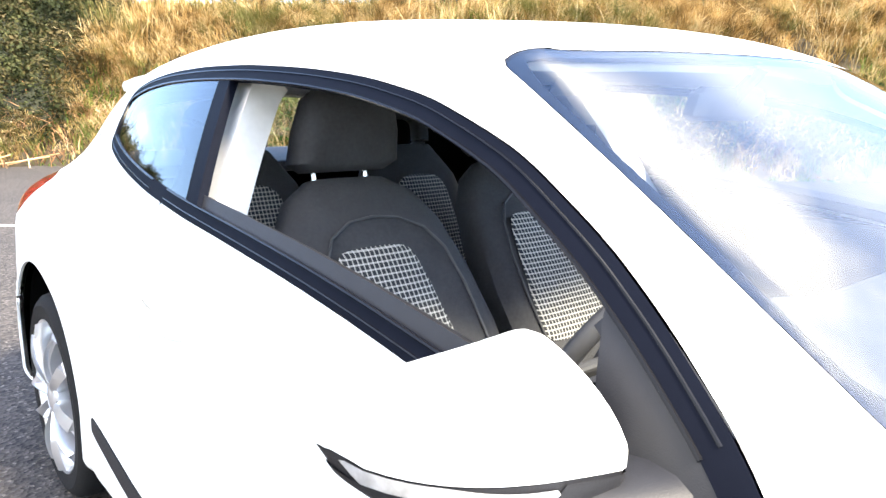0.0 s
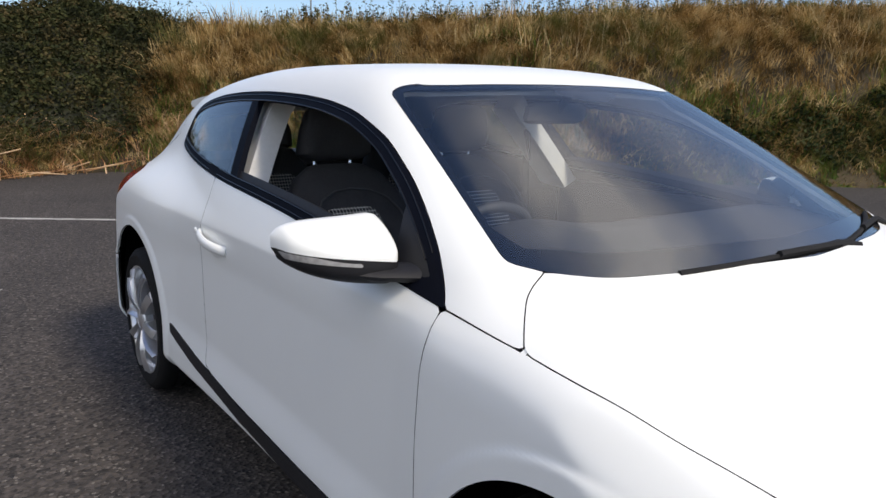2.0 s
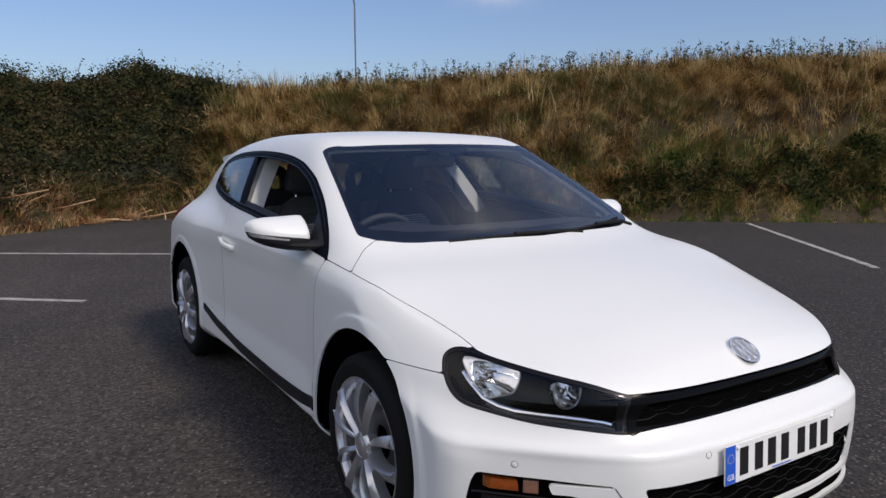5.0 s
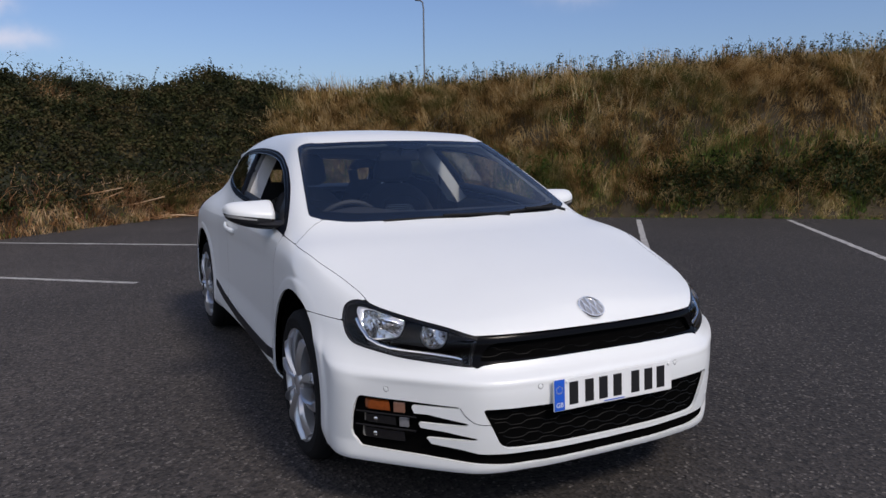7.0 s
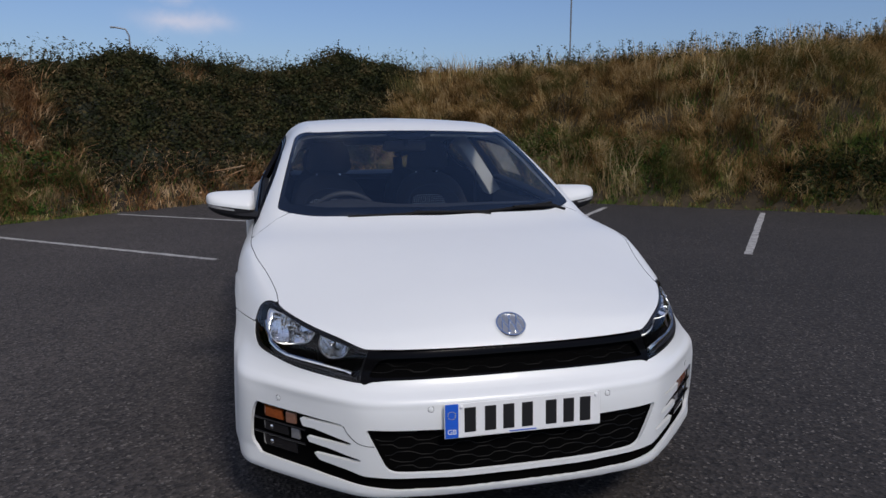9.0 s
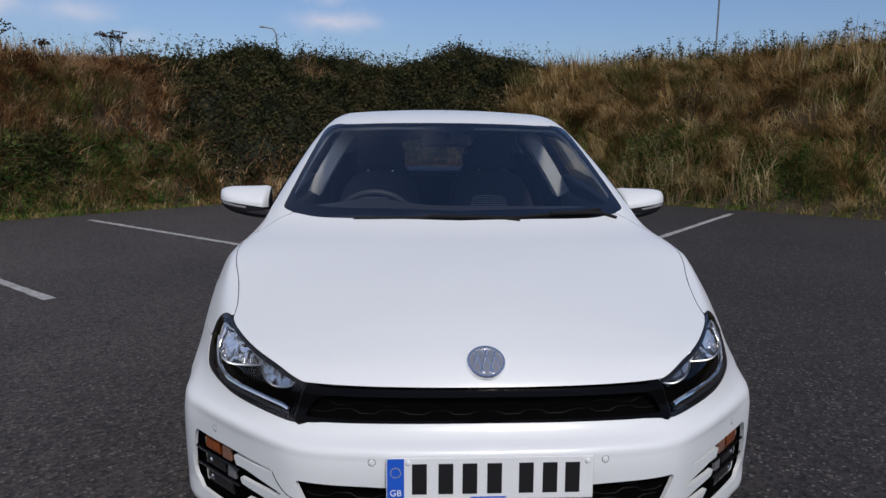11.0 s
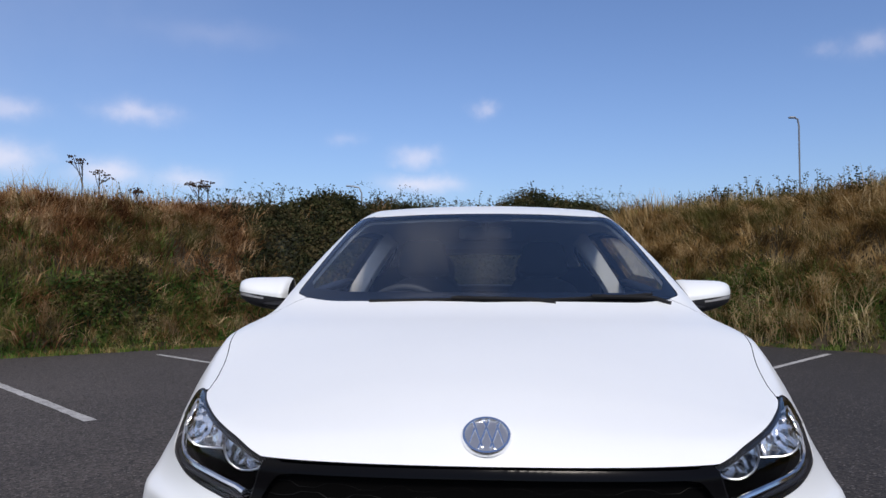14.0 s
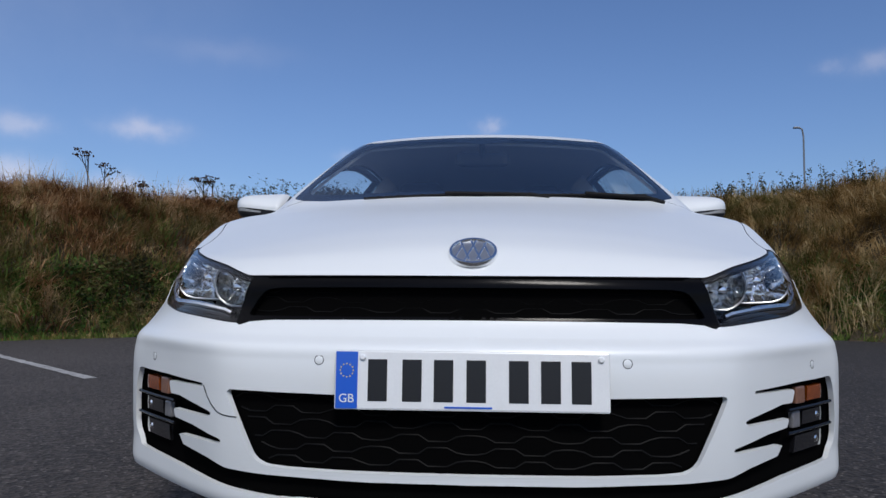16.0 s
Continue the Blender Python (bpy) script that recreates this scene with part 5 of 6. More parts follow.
def plant_material(name, colours, patch_scale=0.5, patch_colours=None, see=0.25, clump_scale=2.4):
    """Leaf or stem colours that vary from piece to piece and in broad patches; some light passes through."""
    m = bpy.data.materials.new(name)
    m.use_nodes = True
    n, l = m.node_tree.nodes, m.node_tree.links
    p, out = n["Principled BSDF"], n["Material Output"]
    p.inputs["Roughness"].default_value, p.inputs["Specular IOR Level"].default_value = 0.85, 0.2
    geo, ramp = n.new("ShaderNodeNewGeometry"), n.new("ShaderNodeValToRGB")
    e = ramp.color_ramp.elements
    while len(e) < len(colours):
        e.new(0.5)
    for i, c in enumerate(colours):
        e[i].position = i / (len(colours) - 1)
        e[i].color = (*c, 1)
    # clump-sized tone; its dark end also paints in shadow pits between tufts
    clump, spread, shift = n.new("ShaderNodeTexNoise"), n.new("ShaderNodeMath"), n.new("ShaderNodeMath")
    tco = n.new("ShaderNodeTexCoord")
    l.new(tco.outputs["Object"], clump.inputs["Vector"])
    clump.inputs["Scale"].default_value, clump.inputs["Detail"].default_value = clump_scale, 2.5
    spread.operation = shift.operation = "MULTIPLY_ADD"
    spread.inputs[1].default_value, spread.inputs[2].default_value = 3.9, -1.68
    l.new(clump.outputs["Fac"], spread.inputs[0])
    shift.inputs[1].default_value = 0.5
    l.new(geo.outputs["Random Per Island"], shift.inputs[0])
    l.new(spread.outputs[0], shift.inputs[2])
    l.new(shift.outputs[0], ramp.inputs[0])
    colour = ramp.outputs[0]
    if patch_colours:
        co, noi, r2, mix, lim = (n.new("ShaderNode" + k) for k in ("TexCoord", "TexNoise", "ValToRGB", "Mix", "MapRange"))
        noi.inputs["Scale"].default_value, noi.inputs["Detail"].default_value = patch_scale, 3
        l.new(co.outputs["Object"], noi.inputs["Vector"])
        r2.color_ramp.elements[0].color, r2.color_ramp.elements[1].color = [(*c, 1) for c in patch_colours]
        l.new(geo.outputs["Random Per Island"], r2.inputs[0])
        lim.inputs[1].default_value, lim.inputs[2].default_value = 1.0, 1.2
        fine, both_n = n.new("ShaderNodeTexNoise"), n.new("ShaderNodeMath")
        fine.inputs["Scale"].default_value = patch_scale * 4.5
        l.new(co.outputs["Object"], fine.inputs["Vector"])
        l.new(noi.outputs["Fac"], both_n.inputs[0])
        l.new(fine.outputs["Fac"], both_n.inputs[1])
        l.new(both_n.outputs[0], lim.inputs[0])
        mix.data_type = "RGBA"
        l.new(lim.outputs[0], mix.inputs[0])
        l.new(colour, mix.inputs[6])
        l.new(r2.outputs[0], mix.inputs[7])
        colour = mix.outputs[2]
    l.new(colour, p.inputs["Base Color"])
    tr, ms = n.new("ShaderNodeBsdfTranslucent"), n.new("ShaderNodeMixShader")
    ms.inputs[0].default_value = see
    l.new(colour, tr.inputs[0])
    l.new(p.outputs[0], ms.inputs[1])
    l.new(tr.outputs[0], ms.inputs[2])
    l.new(ms.outputs[0], out.inputs[0])
    return m


def places(count, lo, hi, rng, tries=5):
    """Random spots on the bank with their ground height, distance up from its foot and way along it (left negative, right positive)."""
    x, y = rng.uniform(-15, 21, count * tries), rng.uniform(-6, 19, count * tries)
    z, d = bank_height(x, y)
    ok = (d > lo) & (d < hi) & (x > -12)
    x, y, z, d = (a[ok][:count] for a in (x, y, z, d))
    dr = (x - RIGHT_FOOT[0]) * RIGHT_N[0] + (y - RIGHT_FOOT[1]) * RIGHT_N[1]
    dl = (x - LEFT_FOOT[0]) * LEFT_N[0] + (y - LEFT_FOOT[1]) * LEFT_N[1]
    r = (x - RIGHT_FOOT[0]) * RIGHT_N[1] - (y - RIGHT_FOOT[1]) * RIGHT_N[0] + 7.8
    k = (x - LEFT_FOOT[0]) * LEFT_N[1] + (y - LEFT_FOOT[1]) * -LEFT_N[0] - 6.4
    return x, y, np.maximum(z, 0), d, np.where(dr > dl, r, np.minimum(k, 0))


def lumps(x, y, f, seed):
    """Smooth pseudo-random field, about 0 to 1."""
    q = np.random.default_rng(seed)
    s = 0
    for _ in range(5):
        a, b, c = q.uniform(-1, 1) * f, q.uniform(-1, 1) * f, q.uniform(0, 6.28)
        s = s + np.sin(a * x + b * y + c)
    return np.clip(0.5 + s / 4.5, 0, 1)


def blades(x, y, z, length, width, lean, rng, fall=None):
    """Three-piece curved grass blades rooted at x, y, z."""
    n = len(x)
    a, b = rng.uniform(0, 6.28, n), rng.uniform(0, 6.28, n)
    wx, wy = np.cos(a) * width, np.sin(a) * width
    dx, dy = np.cos(b), np.sin(b)
    if fall is not None:
        dx, dy = 0.55 * dx + fall[:, 0], 0.55 * dy + fall[:, 1]
    dx, dy = dx * lean * length, dy * lean * length
    rows = []
    for t, w in ((0, 1.0), (0.45, 0.85), (0.8, 0.5), (1.0, 0.06)):
        cx, cy, cz = x + dx * t * t, y + dy * t * t, z + length * t * (1 - 0.35 * lean * t) - (0.04 if t == 0 else 0)
        rows.append(np.stack([cx - wx * w, cy - wy * w, cz], 1))
        rows.append(np.stack([cx + wx * w, cy + wy * w, cz], 1))
    V = np.stack(rows, 1).reshape(-1, 3)
    base = np.arange(n)[:, None] * 8
    F = np.concatenate([base + np.array(q) for q in ((0, 1, 3, 2), (2, 3, 5, 4), (4, 5, 7, 6))])
    return V, F


def leaves(x, y, z, size, rng, tilt=0.9):
    """Small folded leaves, each two triangles either side of a rib."""
    n = len(x)
    a = rng.uniform(0, 6.28, n)
    out = np.stack([np.cos(a), np.sin(a), rng.uniform(-tilt, tilt, n)], 1)
    out /= np.linalg.norm(out, axis=1, keepdims=True)
    side = np.cross(out, rng.normal(size=(n, 3)))
    side /= np.linalg.norm(side, axis=1, keepdims=True)
    up = np.cross(side, out)
    c = np.stack([x, y, z], 1)
    s = size[:, None]
    V = np.stack([c, c + out * s * 0.55 + side * s * 0.34 + up * s * 0.12, c + out * s * 1.1, c + out * s * 0.55 - side * s * 0.34 + up * s * 0.12], 1).reshape(-1, 3)
    base = np.arange(n)[:, None] * 4
    return V, np.concatenate([base + np.array((0, 1, 2)), base + np.array((0, 2, 3))])


rng = np.random.default_rng(11)
STRAW = plant_material("dry_grass", [(0.080, 0.052, 0.018), (0.240, 0.145, 0.052), (0.44, 0.29, 0.115), (0.65, 0.49, 0.26)], 0.55, [(0.062, 0.075, 0.019), (0.22, 0.20, 0.065)])
RUSSET = plant_material("russet_dead_grass", [(0.075, 0.034, 0.014), (0.22, 0.105, 0.042), (0.42, 0.235, 0.105), (0.60, 0.42, 0.24)], 0.55, [(0.055, 0.070, 0.018), (0.20, 0.17, 0.055)])
PALE = plant_material("seed_stalk", [(0.34, 0.24, 0.11), (0.56, 0.45, 0.26)])
GREEN = plant_material("green_grass", [(0.055, 0.105, 0.016), (0.095, 0.16, 0.03), (0.17, 0.21, 0.05), (0.32, 0.25, 0.10)])
BRAMBLE = plant_material("bramble_leaf", [(0.012, 0.016, 0.005), (0.027, 0.033, 0.010), (0.043, 0.045, 0.014), (0.076, 0.058, 0.024)], 0.8, [(0.020, 0.024, 0.008), (0.066, 0.048, 0.020)], 0.1)
IVY = plant_material("low_bramble_leaf", [(0.010, 0.017, 0.005), (0.020, 0.032, 0.009), (0.036, 0.048, 0.014), (0.07, 0.062, 0.024)], see=0.15)
DEAD = plant_material("dead_stems", [(0.20, 0.090, 0.040), (0.42, 0.225, 0.11), (0.60, 0.42, 0.26)])

# dry grass over the whole bank in tussocks, longer towards the top, combed down the slope in the middle
def tussocks(count, lo, hi, per, spread, seed):
    q = np.random.default_rng(seed)
    x, y, z, d, s = places(count, lo, hi, q)
    right = s > 0
    fx, fy = np.where(right, -RIGHT_N[0], -LEFT_N[0]), np.where(right, -RIGHT_N[1], -LEFT_N[1])
    turn = q.normal(0, 0.9, len(x))
    fall = np.stack([fx * np.cos(turn) - fy * np.sin(turn), fx * np.sin(turn) + fy * np.cos(turn)], 1)
    size = q.uniform(0.55, 1.5, len(x))
    idx = np.repeat(np.arange(len(x)), per)
    ox, oy = q.normal(0, spread, len(idx)), q.normal(0, spread, len(idx))
    x, y = x[idx] + ox, y[idx] + oy
    z, d = bank_height(x, y)
    return x, y, np.maximum(z, 0), d, s[idx], fall[idx], size[idx], idx


def two_banks(name, V, F, s, label):
    """Blades of the left-hand bank are russet, those of the other straw."""
    left = np.repeat(s < 0, 8)[F[:, 0]]
    for side, mat, tone in ((left, RUSSET, "russet dead"), (~left, STRAW, "dry straw-coloured")):
        used, at = np.unique(F[side], return_inverse=True)
        fast_mesh(name, V[used], at.reshape(-1, 4), mat, tone + " " + label, "grass")


x, y, z, d, s, fall, size, _ = tussocks(6000, 0.1, 5.4, 20, 0.11, 12)
thick_here = np.where((d > 2.1) & (lumps(x, y, 1.6, 77) > 0.66), 0.5, 1) * np.clip((s + 4.9) / 0.8, 0, 1) * np.clip((1.0 - s) / 0.7, 0, 1)
keep = (rng.random(len(x)) > 0.88 * thick_here) & (d > 0.02) & (rng.random(len(x)) < np.where((s > 0.6) & (s < 3.4), 0.4 + d, 0.12 + 0.42 * np.clip(d - 0.5, 0, 2.2)))
x, y, z, d, s, fall, size = (a[keep] for a in (x, y, z, d, s, fall, size))
tall = (0.20 + 0.17 * np.clip((d - 1.0) / 2, 0, 1) + 0.20 * lumps(x, y, 1.7, 3) * np.clip(d / 2, 0, 1)) * size
tall = np.where((s > 0.6) & (s < 3.4) & (d > 1.4), tall * 0.95, tall * 0.9) * np.where(s < -4.5, 0.72, 1)
lying = np.clip(0.35 + 1.5 * lumps(x, y, 1.4, 8) * np.clip((d - 0.5) / 0.6, 0, 1) * np.clip((3.0 - d) / 0.8, 0, 1), 0, 1.5)
V, F = blades(x, y, z, tall * rng.uniform(0.6, 1.2, len(x)), rng.uniform(0.005, 0.012, len(x)), lying * rng.uniform(0.5, 1.1, len(x)), rng, fall)
two_banks("dry_grass", V, F, s, "long grass on the bank")
# long matted grass that lies combed over in drifts
x, y, z, d, s, fall, size, clump = tussocks(5600, 0.05, 4.2, 26, 0.09, 19)
whirl = np.random.default_rng(23).normal(0, 0.8, 5600)[clump]
fall = np.stack([fall[:, 0] * np.cos(whirl) - fall[:, 1] * np.sin(whirl), fall[:, 0] * np.sin(whirl) + fall[:, 1] * np.cos(whirl)], 1)
keep = ((s < -4.5) | (s > 0.5) | ((d < 0.42) & ((s > -1.4) | (rng.random(len(x)) < 0.25)))) & (d > 0.02) & (rng.random(len(x)) < 0.6 + 0.8 * lumps(x, y, 1.5, 61))
x, y, z, d, s, fall, size = (a[keep] for a in (x, y, z, d, s, fall, size))
lift = rng.uniform(0.0, 0.17, len(x)) * np.clip(d, 0.2, 1)
V, F = blades(x, y, z + lift, (0.20 + 0.15 * size) * rng.uniform(0.6, 1.25, len(x)), rng.uniform(0.0035, 0.0085, len(x)), rng.uniform(0.7, 1.9, len(x)), rng, fall)
two_banks("matted_grass", V, F, s, "long grass lying matted on the bank")
x, y, z, d, s = places(34000, -0.1, 0.55, rng, 30)
keep = (lumps(x, y, 2.0, 91) > np.where(s > 2, 0.12, 0.3)) & ((s > -1.4) | (s < -4.4) | (rng.random(len(x)) < 0.3))
x, y, z, d, s = (a[keep] for a in (x, y, z, d, s))
V, F = blades(x, y, z, rng.uniform(0.10, 0.34, len(x)) * np.clip(0.5 + d, 0.4, 1), rng.uniform(0.004, 0.008, len(x)), rng.uniform(0.3, 1.3, len(x)), rng)
fast_mesh("foot_grass", V, F, STRAW, "dry grass along the foot of the bank", "grass")
# red-brown litter that lies along the foot of the thicket
x, y, z, d, s = places(16000, -0.22, 0.5, rng, 30)
keep = (s > -5.2) & (s < -0.2) & (lumps(x, y, 1.5, 95) > 0.3)
x, y, z, d, s = (a[keep] for a in (x, y, z, d, s))
V, F = blades(x, y, z + rng.uniform(0, 0.05, len(x)), rng.uniform(0.10, 0.30, len(x)), rng.uniform(0.004, 0.009, len(x)), rng.uniform(0.8, 1.9, len(x)), rng)
fast_mesh("foot_litter", V, F, RUSSET, "red-brown dead grass along the foot of the thicket", "litter")
# pale seed stalks standing above the rest
x, y, z, d, s = places(9000, 1.0, 5.0, rng)
keep = (lumps(x, y, 1.2, 51) > 0.5) & ((s < -4.9) | (s > 0.6))
x, y, z, d, s = (a[keep] for a in (x, y, z, d, s))
V, F = blades(x, y, z, rng.uniform(0.35, 0.85, len(x)), rng.uniform(0.004, 0.007, len(x)), rng.uniform(0.1, 0.5, len(x)), rng)
fast_mesh("seed_stalks", V, F, PALE, "pale dry grass stalks on the bank", "grass")
x, y, z, d, s = places(16000, 2.3, 4.6, rng)
keep = (s > 1.0) & (lumps(x, y, 2.1, 53) > 0.35)
x, y, z, d, s = (a[keep] for a in (x, y, z, d, s))
V, F = blades(x, y, z, rng.uniform(0.25, 0.72, len(x)) * (0.6 + 0.7 * lumps(x, y, 1.4, 54)), rng.uniform(0.004, 0.008, len(x)), rng.uniform(0.05, 0.35, len(x)), rng)
fast_mesh("crest_grass", V, F, STRAW, "upright dry grass along the crest of the bank", "grass")
x, y, z, d, s = places(12000, -0.05, 0.6, rng, 30)
keep = (s > 3.6) & (s < 6.3) & (lumps(x, y, 2.2, 52) > 0.48)
x, y, z, d, s = (a[keep][:2600] for a in (x, y, z, d, s))
V, F = blades(x, y, z, rng.uniform(0.2, 0.55, len(x)), rng.uniform(0.004, 0.008, len(x)), rng.uniform(0.1, 0.7, len(x)), rng)
fast_mesh("foot_stalks", V, F, PALE, "pale dry grass clumps at the foot of the bank", "grass")
# green grass along the foot and in patches
x, y, z, d, s = places(110000, -0.12, 3.6, rng)
green = np.clip(1.35 - d / 0.85, 0, 1) + 0.45 * (lumps(x, y, 1.1, 21) > 0.68)
keep = (rng.random(len(x)) < green) & ((s < -6.0) | (s > 0.9) | ((d < 0.4) & (rng.random(len(x)) < 0.15)))
x, y, z, d, s = (a[keep] for a in (x, y, z, d, s))
V, F = blades(x, y, z, (0.13 + 0.25 * lumps(x, y, 2.4, 5)) * np.clip(0.4 + d, 0.3, 1) * rng.uniform(0.6, 1.3, len(x)), rng.uniform(0.006, 0.012, len(x)), rng.uniform(0.1, 0.9, len(x)), rng)
px, py, pz, pd, ps = places(65000, -0.16, 0.95, rng, 22)
ok = ((ps < -4.4) | (ps > 1.2)) & (rng.random(len(px)) < 1.15 - 0.9 * np.clip(pd, 0, 1))
px, py, pz, pd, ps = (a[ok] for a in (px, py, pz, pd, ps))
W, G = blades(px, py, pz, (0.09 + 0.20 * lumps(px, py, 2.9, 6)) * np.clip(0.45 + 1.2 * pd, 0.3, 1) * rng.uniform(0.6, 1.3, len(px)), rng.uniform(0.004, 0.009, len(px)), rng.uniform(0.2, 1.2, len(px)), rng)
V, F = np.concatenate([V, W]), np.concatenate([F, G + len(V)])
fast_mesh("green_grass", V, F, GREEN, "green grass along the foot of the bank", "grass")


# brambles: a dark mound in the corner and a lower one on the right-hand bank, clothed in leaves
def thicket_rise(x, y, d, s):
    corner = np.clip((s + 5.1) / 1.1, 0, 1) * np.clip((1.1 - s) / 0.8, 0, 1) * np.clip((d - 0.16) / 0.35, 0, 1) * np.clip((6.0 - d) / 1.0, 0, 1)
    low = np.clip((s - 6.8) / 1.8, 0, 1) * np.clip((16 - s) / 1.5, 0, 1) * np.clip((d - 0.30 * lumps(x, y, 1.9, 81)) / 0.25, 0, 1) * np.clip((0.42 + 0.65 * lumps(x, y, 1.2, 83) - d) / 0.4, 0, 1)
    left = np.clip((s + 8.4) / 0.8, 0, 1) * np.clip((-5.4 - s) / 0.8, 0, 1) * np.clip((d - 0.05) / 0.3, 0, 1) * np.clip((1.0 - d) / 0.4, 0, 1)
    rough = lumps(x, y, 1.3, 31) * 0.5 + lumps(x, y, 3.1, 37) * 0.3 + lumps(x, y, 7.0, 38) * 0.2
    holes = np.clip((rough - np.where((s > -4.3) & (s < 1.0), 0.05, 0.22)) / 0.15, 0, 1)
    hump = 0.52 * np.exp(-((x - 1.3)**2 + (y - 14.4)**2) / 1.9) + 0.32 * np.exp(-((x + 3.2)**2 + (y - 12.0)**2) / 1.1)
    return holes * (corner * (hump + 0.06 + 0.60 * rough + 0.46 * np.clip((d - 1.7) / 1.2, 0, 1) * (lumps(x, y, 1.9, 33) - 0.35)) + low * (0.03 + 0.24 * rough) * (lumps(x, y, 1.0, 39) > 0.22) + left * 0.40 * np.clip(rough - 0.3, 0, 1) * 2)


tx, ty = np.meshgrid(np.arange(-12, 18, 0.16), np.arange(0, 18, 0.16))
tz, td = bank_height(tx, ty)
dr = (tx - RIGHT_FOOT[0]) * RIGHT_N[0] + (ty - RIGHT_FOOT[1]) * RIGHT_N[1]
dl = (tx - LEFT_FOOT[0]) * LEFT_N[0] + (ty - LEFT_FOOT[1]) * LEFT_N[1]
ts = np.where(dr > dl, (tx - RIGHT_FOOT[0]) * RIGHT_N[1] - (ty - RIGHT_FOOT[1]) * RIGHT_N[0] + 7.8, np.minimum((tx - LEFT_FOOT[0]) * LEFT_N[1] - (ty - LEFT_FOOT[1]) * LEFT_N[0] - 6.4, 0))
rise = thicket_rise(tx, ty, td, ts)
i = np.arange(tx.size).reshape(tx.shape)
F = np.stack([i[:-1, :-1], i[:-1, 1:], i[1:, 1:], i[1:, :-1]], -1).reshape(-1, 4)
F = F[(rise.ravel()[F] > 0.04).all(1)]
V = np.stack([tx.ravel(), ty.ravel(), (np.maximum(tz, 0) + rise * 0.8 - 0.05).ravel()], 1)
# the shade deep among the leaves, put in as a dark-coloured sheet
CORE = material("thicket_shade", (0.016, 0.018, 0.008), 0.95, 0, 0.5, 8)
fast_mesh("thicket_core", V, F, CORE, "dark sheet standing in for the shade inside the bramble thicket", "bramble", True)
x, y, z, d, s = places(200000, 0.0, 6.0, rng)
up = thicket_rise(x, y, d, s)
keep = (up > 0.05) & (rng.random(len(x)) < 0.85)
x, y, z, d, s, up = (a[keep] for a in (x, y, z, d, s, up))
x, y, z, d, s, up = (np.repeat(a, 4) for a in (x, y, z, d, s, up))
z = z + up * rng.uniform(0.70, 1.15, len(z)) + rng.normal(0, 0.05, len(z))
x, y = x + rng.normal(0, 0.05, len(x)), y + rng.normal(0, 0.05, len(x))
far_side = s > 4
V, F = leaves(*(a[~far_side] for a in (x, y, z)), rng.uniform(0.03, 0.085, (~far_side).sum()), rng)
fast_mesh("bramble_leaves", V, F, BRAMBLE, "dark green bramble thicket on the bank", "bramble")
V, F = leaves(*(a[far_side] for a in (x, y, z)), rng.uniform(0.04, 0.10, far_side.sum()), rng)
fast_mesh("low_bramble_leaves", V, F, IVY, "low green brambles along the foot of the bank", "bramble")


# nettles and docks: broad bright leaves in clumps along the foot
NETTLE = plant_material("nettle_leaf", [(0.020, 0.045, 0.008), (0.045, 0.090, 0.016), (0.075, 0.13, 0.026), (0.13, 0.16, 0.045)], see=0.3)
x, y, z, d, s = places(90000, 0.02, 1.0, rng, 16)
patch_here = lumps(x, y, 1.5, 101) * np.clip((1.05 - d) / 0.5, 0, 1)
keep = (patch_here > 0.40) & ((s < -4.7) | ((s > 2.6) & (s < 9.5)))
x, y, z, d, s = (a[keep] for a in (x, y, z, d, s))
z = z + rng.uniform(0.02, 0.30, len(z)) * np.clip(d * 3, 0.25, 1) * (0.4 + lumps(x, y, 3.3, 102))
V, F = leaves(x, y, z, rng.uniform(0.03, 0.08, len(x)), rng, 0.6)
fast_mesh("nettles", V, F, NETTLE, "bright green nettles in clumps at the foot of the bank", "nettle")


# stems: arching brambles and tall weeds on the crest, with small leaves and seed heads
def stems(spots, name, mat, label, arch, leafy, head, rng, thick=0.006):
    V, F, LV = [], [], []
    nv = 0
    for px, py, pz, h in spots:
        a = rng.uniform(0, 6.28)
        reach = arch * h * rng.uniform(0.4, 1.2)
        pts = [Vector((px + math.cos(a) * reach * t * t, py + math.sin(a) * reach * t * t, pz + h * (t - (0.45 * arch * t**3)))) for t in np.linspace(0, 1, 7)]
        for k, p in enumerate(pts):
            r = thick * (1 - 0.6 * k / 6)
            for q in range(3):
                V.append((p.x + r * math.cos(q * 2.1), p.y + r * math.sin(q * 2.1), p.z))
            if k:
                for q in range(3):
                    F.append((nv + 3 * k - 3 + q, nv + 3 * k - 3 + (q + 1) % 3, nv + 3 * k + (q + 1) % 3, nv + 3 * k + q))
        nv += 21
        for _ in range(leafy):
            t = rng.uniform(0.25, 1)
            p = pts[int(t * 6)]
            LV.append((p.x + rng.normal(0, 0.012), p.y + rng.normal(0, 0.012), p.z + rng.normal(0, 0.05)))
        for _ in range(head):
            p = pts[-1]
            LV.append((p.x + rng.normal(0, 0.03), p.y + rng.normal(0, 0.03), p.z + rng.uniform(-0.08, 0.03)))
    lv = np.array(LV)
    lV, lF = leaves(lv[:, 0], lv[:, 1], lv[:, 2], rng.uniform(0.025, 0.06, len(lv)), rng)
    F = np.array(F)
    tris = np.concatenate([F[:, (0, 1, 2)], F[:, (0, 2, 3)]])
    return fast_mesh(name, np.concatenate([np.array(V), lV]), np.concatenate([tris, lF + len(V)]), mat, label, "weeds")


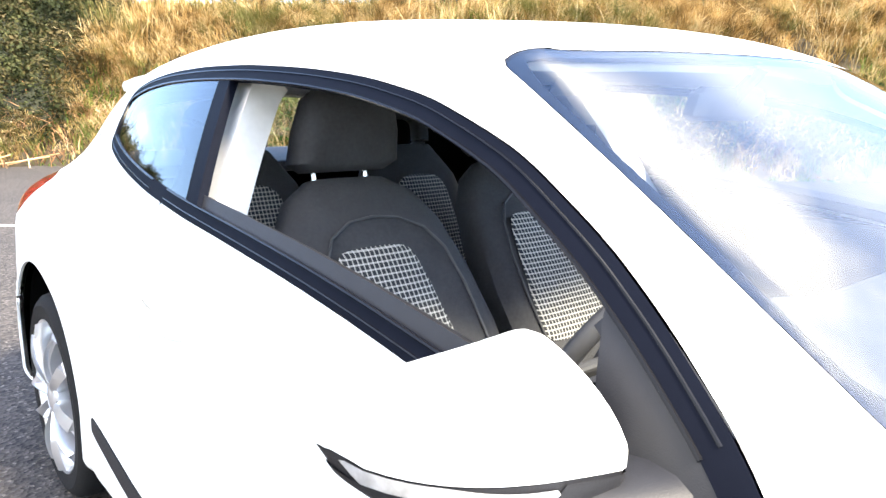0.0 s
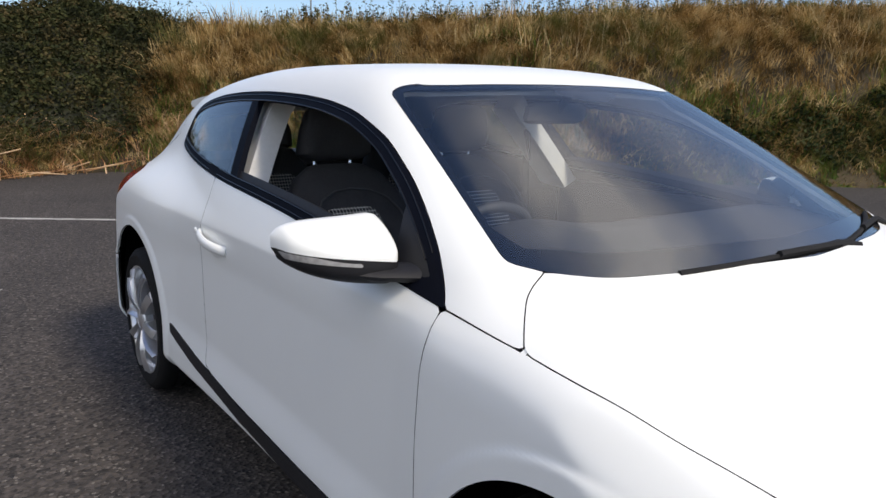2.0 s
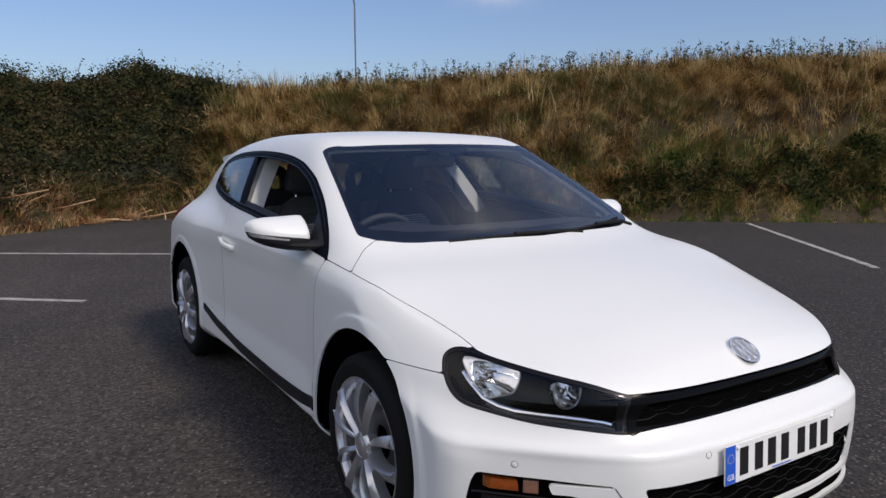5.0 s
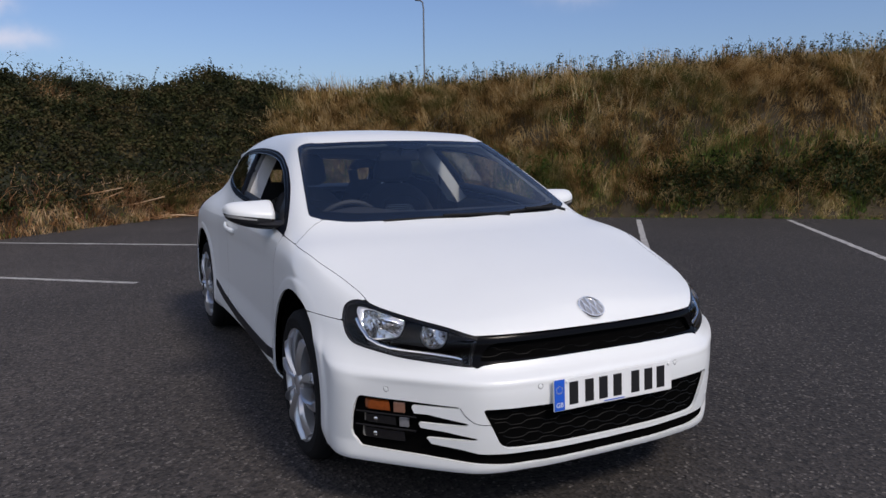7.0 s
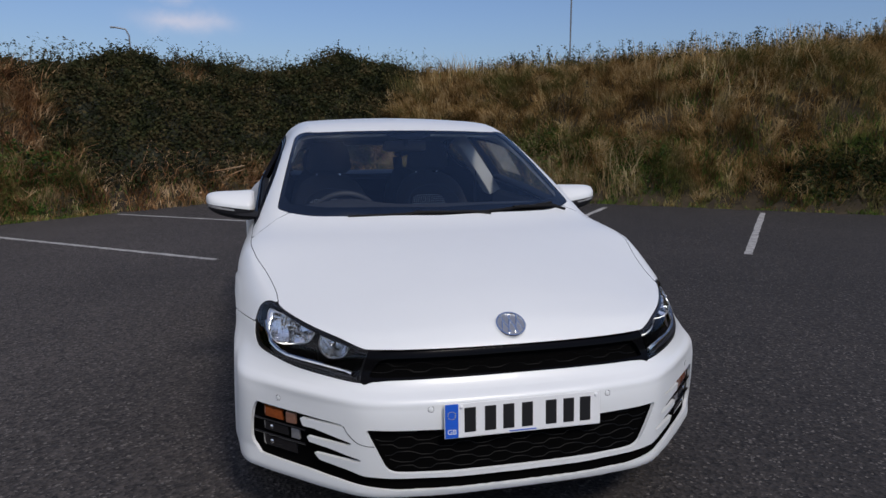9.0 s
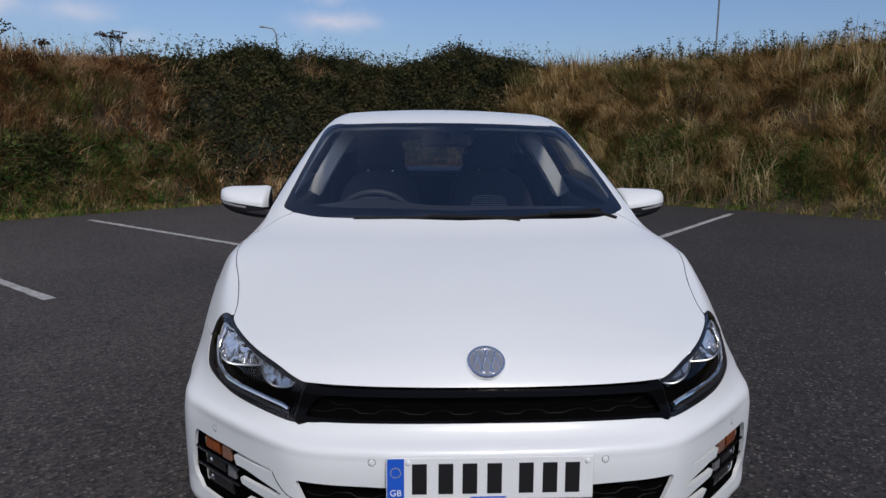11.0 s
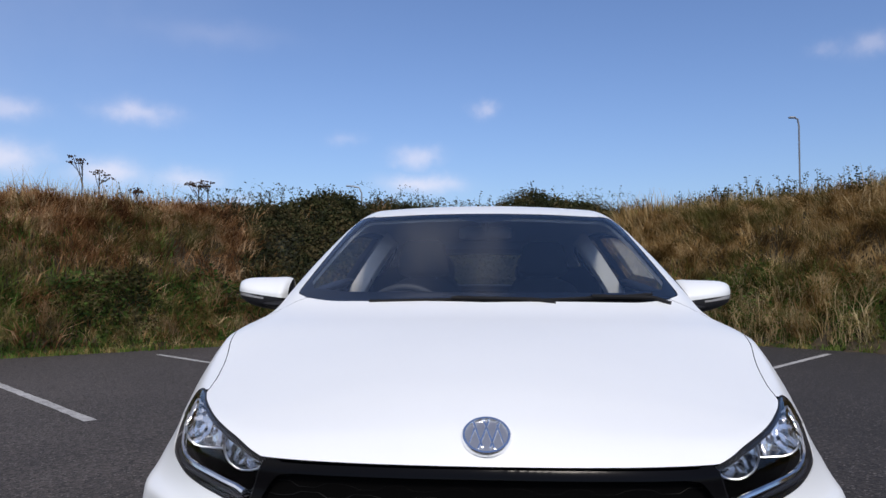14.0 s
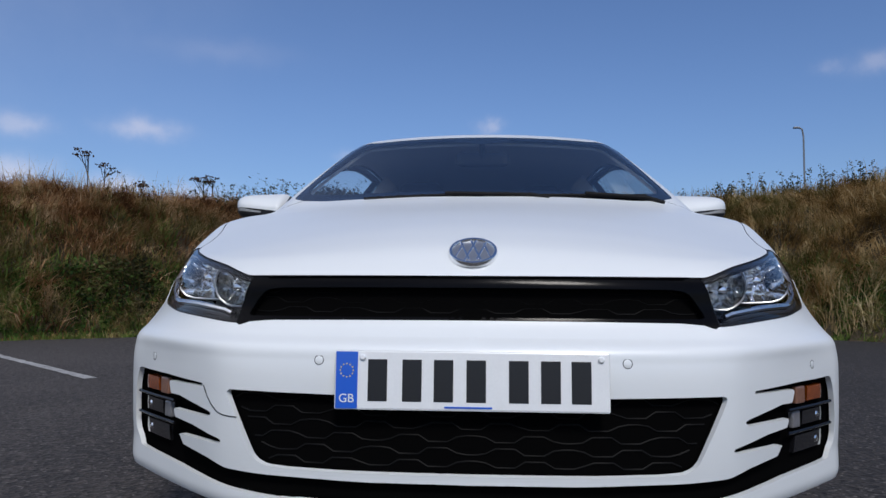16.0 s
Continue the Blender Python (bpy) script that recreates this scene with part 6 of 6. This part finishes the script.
def crest(count, s0, s1, d0, d1, h0, h1, seed):
    q = np.random.default_rng(seed)
    x, y, z, d, s = places(60000, d0, d1, q)
    ok = np.flatnonzero((s > s0) & (s < s1))[:count]
    lift = thicket_rise(x[ok], y[ok], d[ok], s[ok])
    return [(x[i], y[i], z[i] + 0.7 * u, q.uniform(h0, h1)) for i, u in zip(ok, lift)]


WEED = plant_material("weed_leaf", [(0.03, 0.04, 0.015), (0.06, 0.065, 0.028), (0.10, 0.085, 0.045)])
stems(crest(620, 2.4, 18, 2.6, 4.6, 0.28, 0.80, 41), "crest_weeds", WEED, "tall leafy weeds along the crest of the bank", 0.08, 22, 8, rng)
stems(crest(120, -14, 3.0, 2.8, 4.6, 0.25, 0.6, 42), "low_crest_weeds", WEED, "thin weeds on the crest of the bank", 0.15, 8, 4, rng)
stems(crest(520, -5.0, 1.0, 1.6, 5.2, 0.35, 1.05, 43), "bramble_shoots", BRAMBLE, "arching bramble shoots over the thicket", 0.9, 16, 2, rng, 0.007)
stems(crest(90, -4.6, 2.0, -0.05, 0.5, 0.25, 0.5, 44), "dead_brush", DEAD, "heap of dead brown stems at the foot of the bank", 1.3, 1, 0, rng, 0.008)

x, y, z, d, s = places(22000, -0.3, 0.6, rng, 120)
keep = (s > -4.8) & (s < 1.6) & (rng.random(len(x)) < np.clip(0.35 + 2 * d, 0.05, 1) * (0.25 + lumps(x, y, 1.3, 71)) * np.where(s > -1.6, 1, 0.22))
x, y, z, d, s = (a[keep] for a in (x, y, z, d, s))
V, F = blades(x, y, z + rng.uniform(0.0, 0.34, len(x)) * np.clip((d + 0.1) / 0.4, 0.08, 1) * lumps(x, y, 1.3, 71), rng.uniform(0.16, 0.50, len(x)), rng.uniform(0.004, 0.011, len(x)), rng.uniform(0.5, 1.9, len(x)), rng)
fast_mesh("dead_litter", V, F, DEAD, "dead brown stalks and litter strewn on the asphalt edge", "litter")


for k in range(9):
    q = random.Random(90 + k)
    px, py = -1.8 + 2.4 * k / 8 + q.uniform(-0.2, 0.2), 10.0 + 0.6 * k / 8 + q.uniform(-0.15, 0.15)
    pz = max(0.0, float(bank_height(np.float64(px), np.float64(py))[0])) + 0.02
    a, length = q.uniform(-0.5, 0.5), q.uniform(0.5, 1.1)
    stick = part("dead_stick", tube([(0, 0, 0.01), (length * 0.5 * math.cos(a), length * 0.5 * math.sin(a), 0.07), (length * math.cos(a), length * math.sin(a), q.uniform(0.04, 0.2))], 0.009, 6), DEAD, None, smooth=True)
    stick.location = (px, py, pz)
    tagged(stick, "dead pale brown stick lying at the foot of the bank", "stick", "dead sticks in the heap")
SEED_HEAD = plant_material("dark_seed_head", [(0.035, 0.022, 0.016), (0.09, 0.055, 0.038)])


# a few tall dead umbels on the crest to the left
def umbel(px, py, pz, h, seed):
    q = random.Random(seed)
    top = empty("dead_umbel", (px, py, pz), "tall dry brown flower stalk on the bank", "weed", "dry flower stalks")
    part("stalk", tube([(0, 0, -0.1), (0.02, 0, h * 0.5), (0.0, 0.03, h)], 0.010, 5), SEED_HEAD, top)
    for k in range(5):
        a, r = q.uniform(0, 6.28), q.uniform(0.08, 0.22)
        z0 = h * q.uniform(0.55, 0.85)
        tip = Vector((r * math.cos(a), r * math.sin(a), h * q.uniform(0.9, 1.1)))
        part("branch", tube([(0.01, 0.01, z0), tuple(tip * 0.6 + Vector((0, 0, z0 * 0.4))), tuple(tip)], 0.006, 4), SEED_HEAD, top)
        bm = bmesh.new()
        for j in range(14):
            c = tip + Vector((q.uniform(-0.07, 0.07), q.uniform(-0.07, 0.07), q.uniform(-0.01, 0.03)))
            bmesh.ops.create_icosphere(bm, subdivisions=1, radius=q.uniform(0.010, 0.018), matrix=Matrix.Translation(c))
        part("flower_head", bm, SEED_HEAD, top)["kind"] = "stuff"


for k, (px, py, h) in enumerate(((-7.2, 9.0, 0.95), (-7.05, 9.3, 0.70), (-5.75, 10.7, 0.75), (-5.6, 10.8, 0.78), (-6.5, 9.6, 0.45))):
    umbel(px, py, float(bank_height(np.float64(px), np.float64(py))[0]), h, k)


# ---- street lamps beyond the bank ----
def street_lamp(x, y, h, reach, group):
    top = empty("street_lamp", (x, y, 0), "grey steel street lamp beyond the bank", "street lamp", group)
    GALV = STEEL_GREY
    arm = [(0, 0, 0), (0, 0, h * 0.5), (0, 0, h - 0.5), (-reach * 0.25, 0, h - 0.1), (-reach, 0, h)]
    part("pole", tube(arm, 0.05, 8), GALV, top, smooth=True)
    part("lamp_head", box(-reach - 0.30, -reach + 0.05, -0.10, 0.10, h - 0.05, h + 0.05, 0.04), GALV, top)


STEEL_GREY = material("galvanised_steel", (0.20, 0.21, 0.22), 0.5, 0.5, 0.1, 10)
street_lamp(17.55, 37.9, 10.1, 0.25, "street lamps")
street_lamp(-8.6, 47.0, 7.5, 0.8, "street lamps")
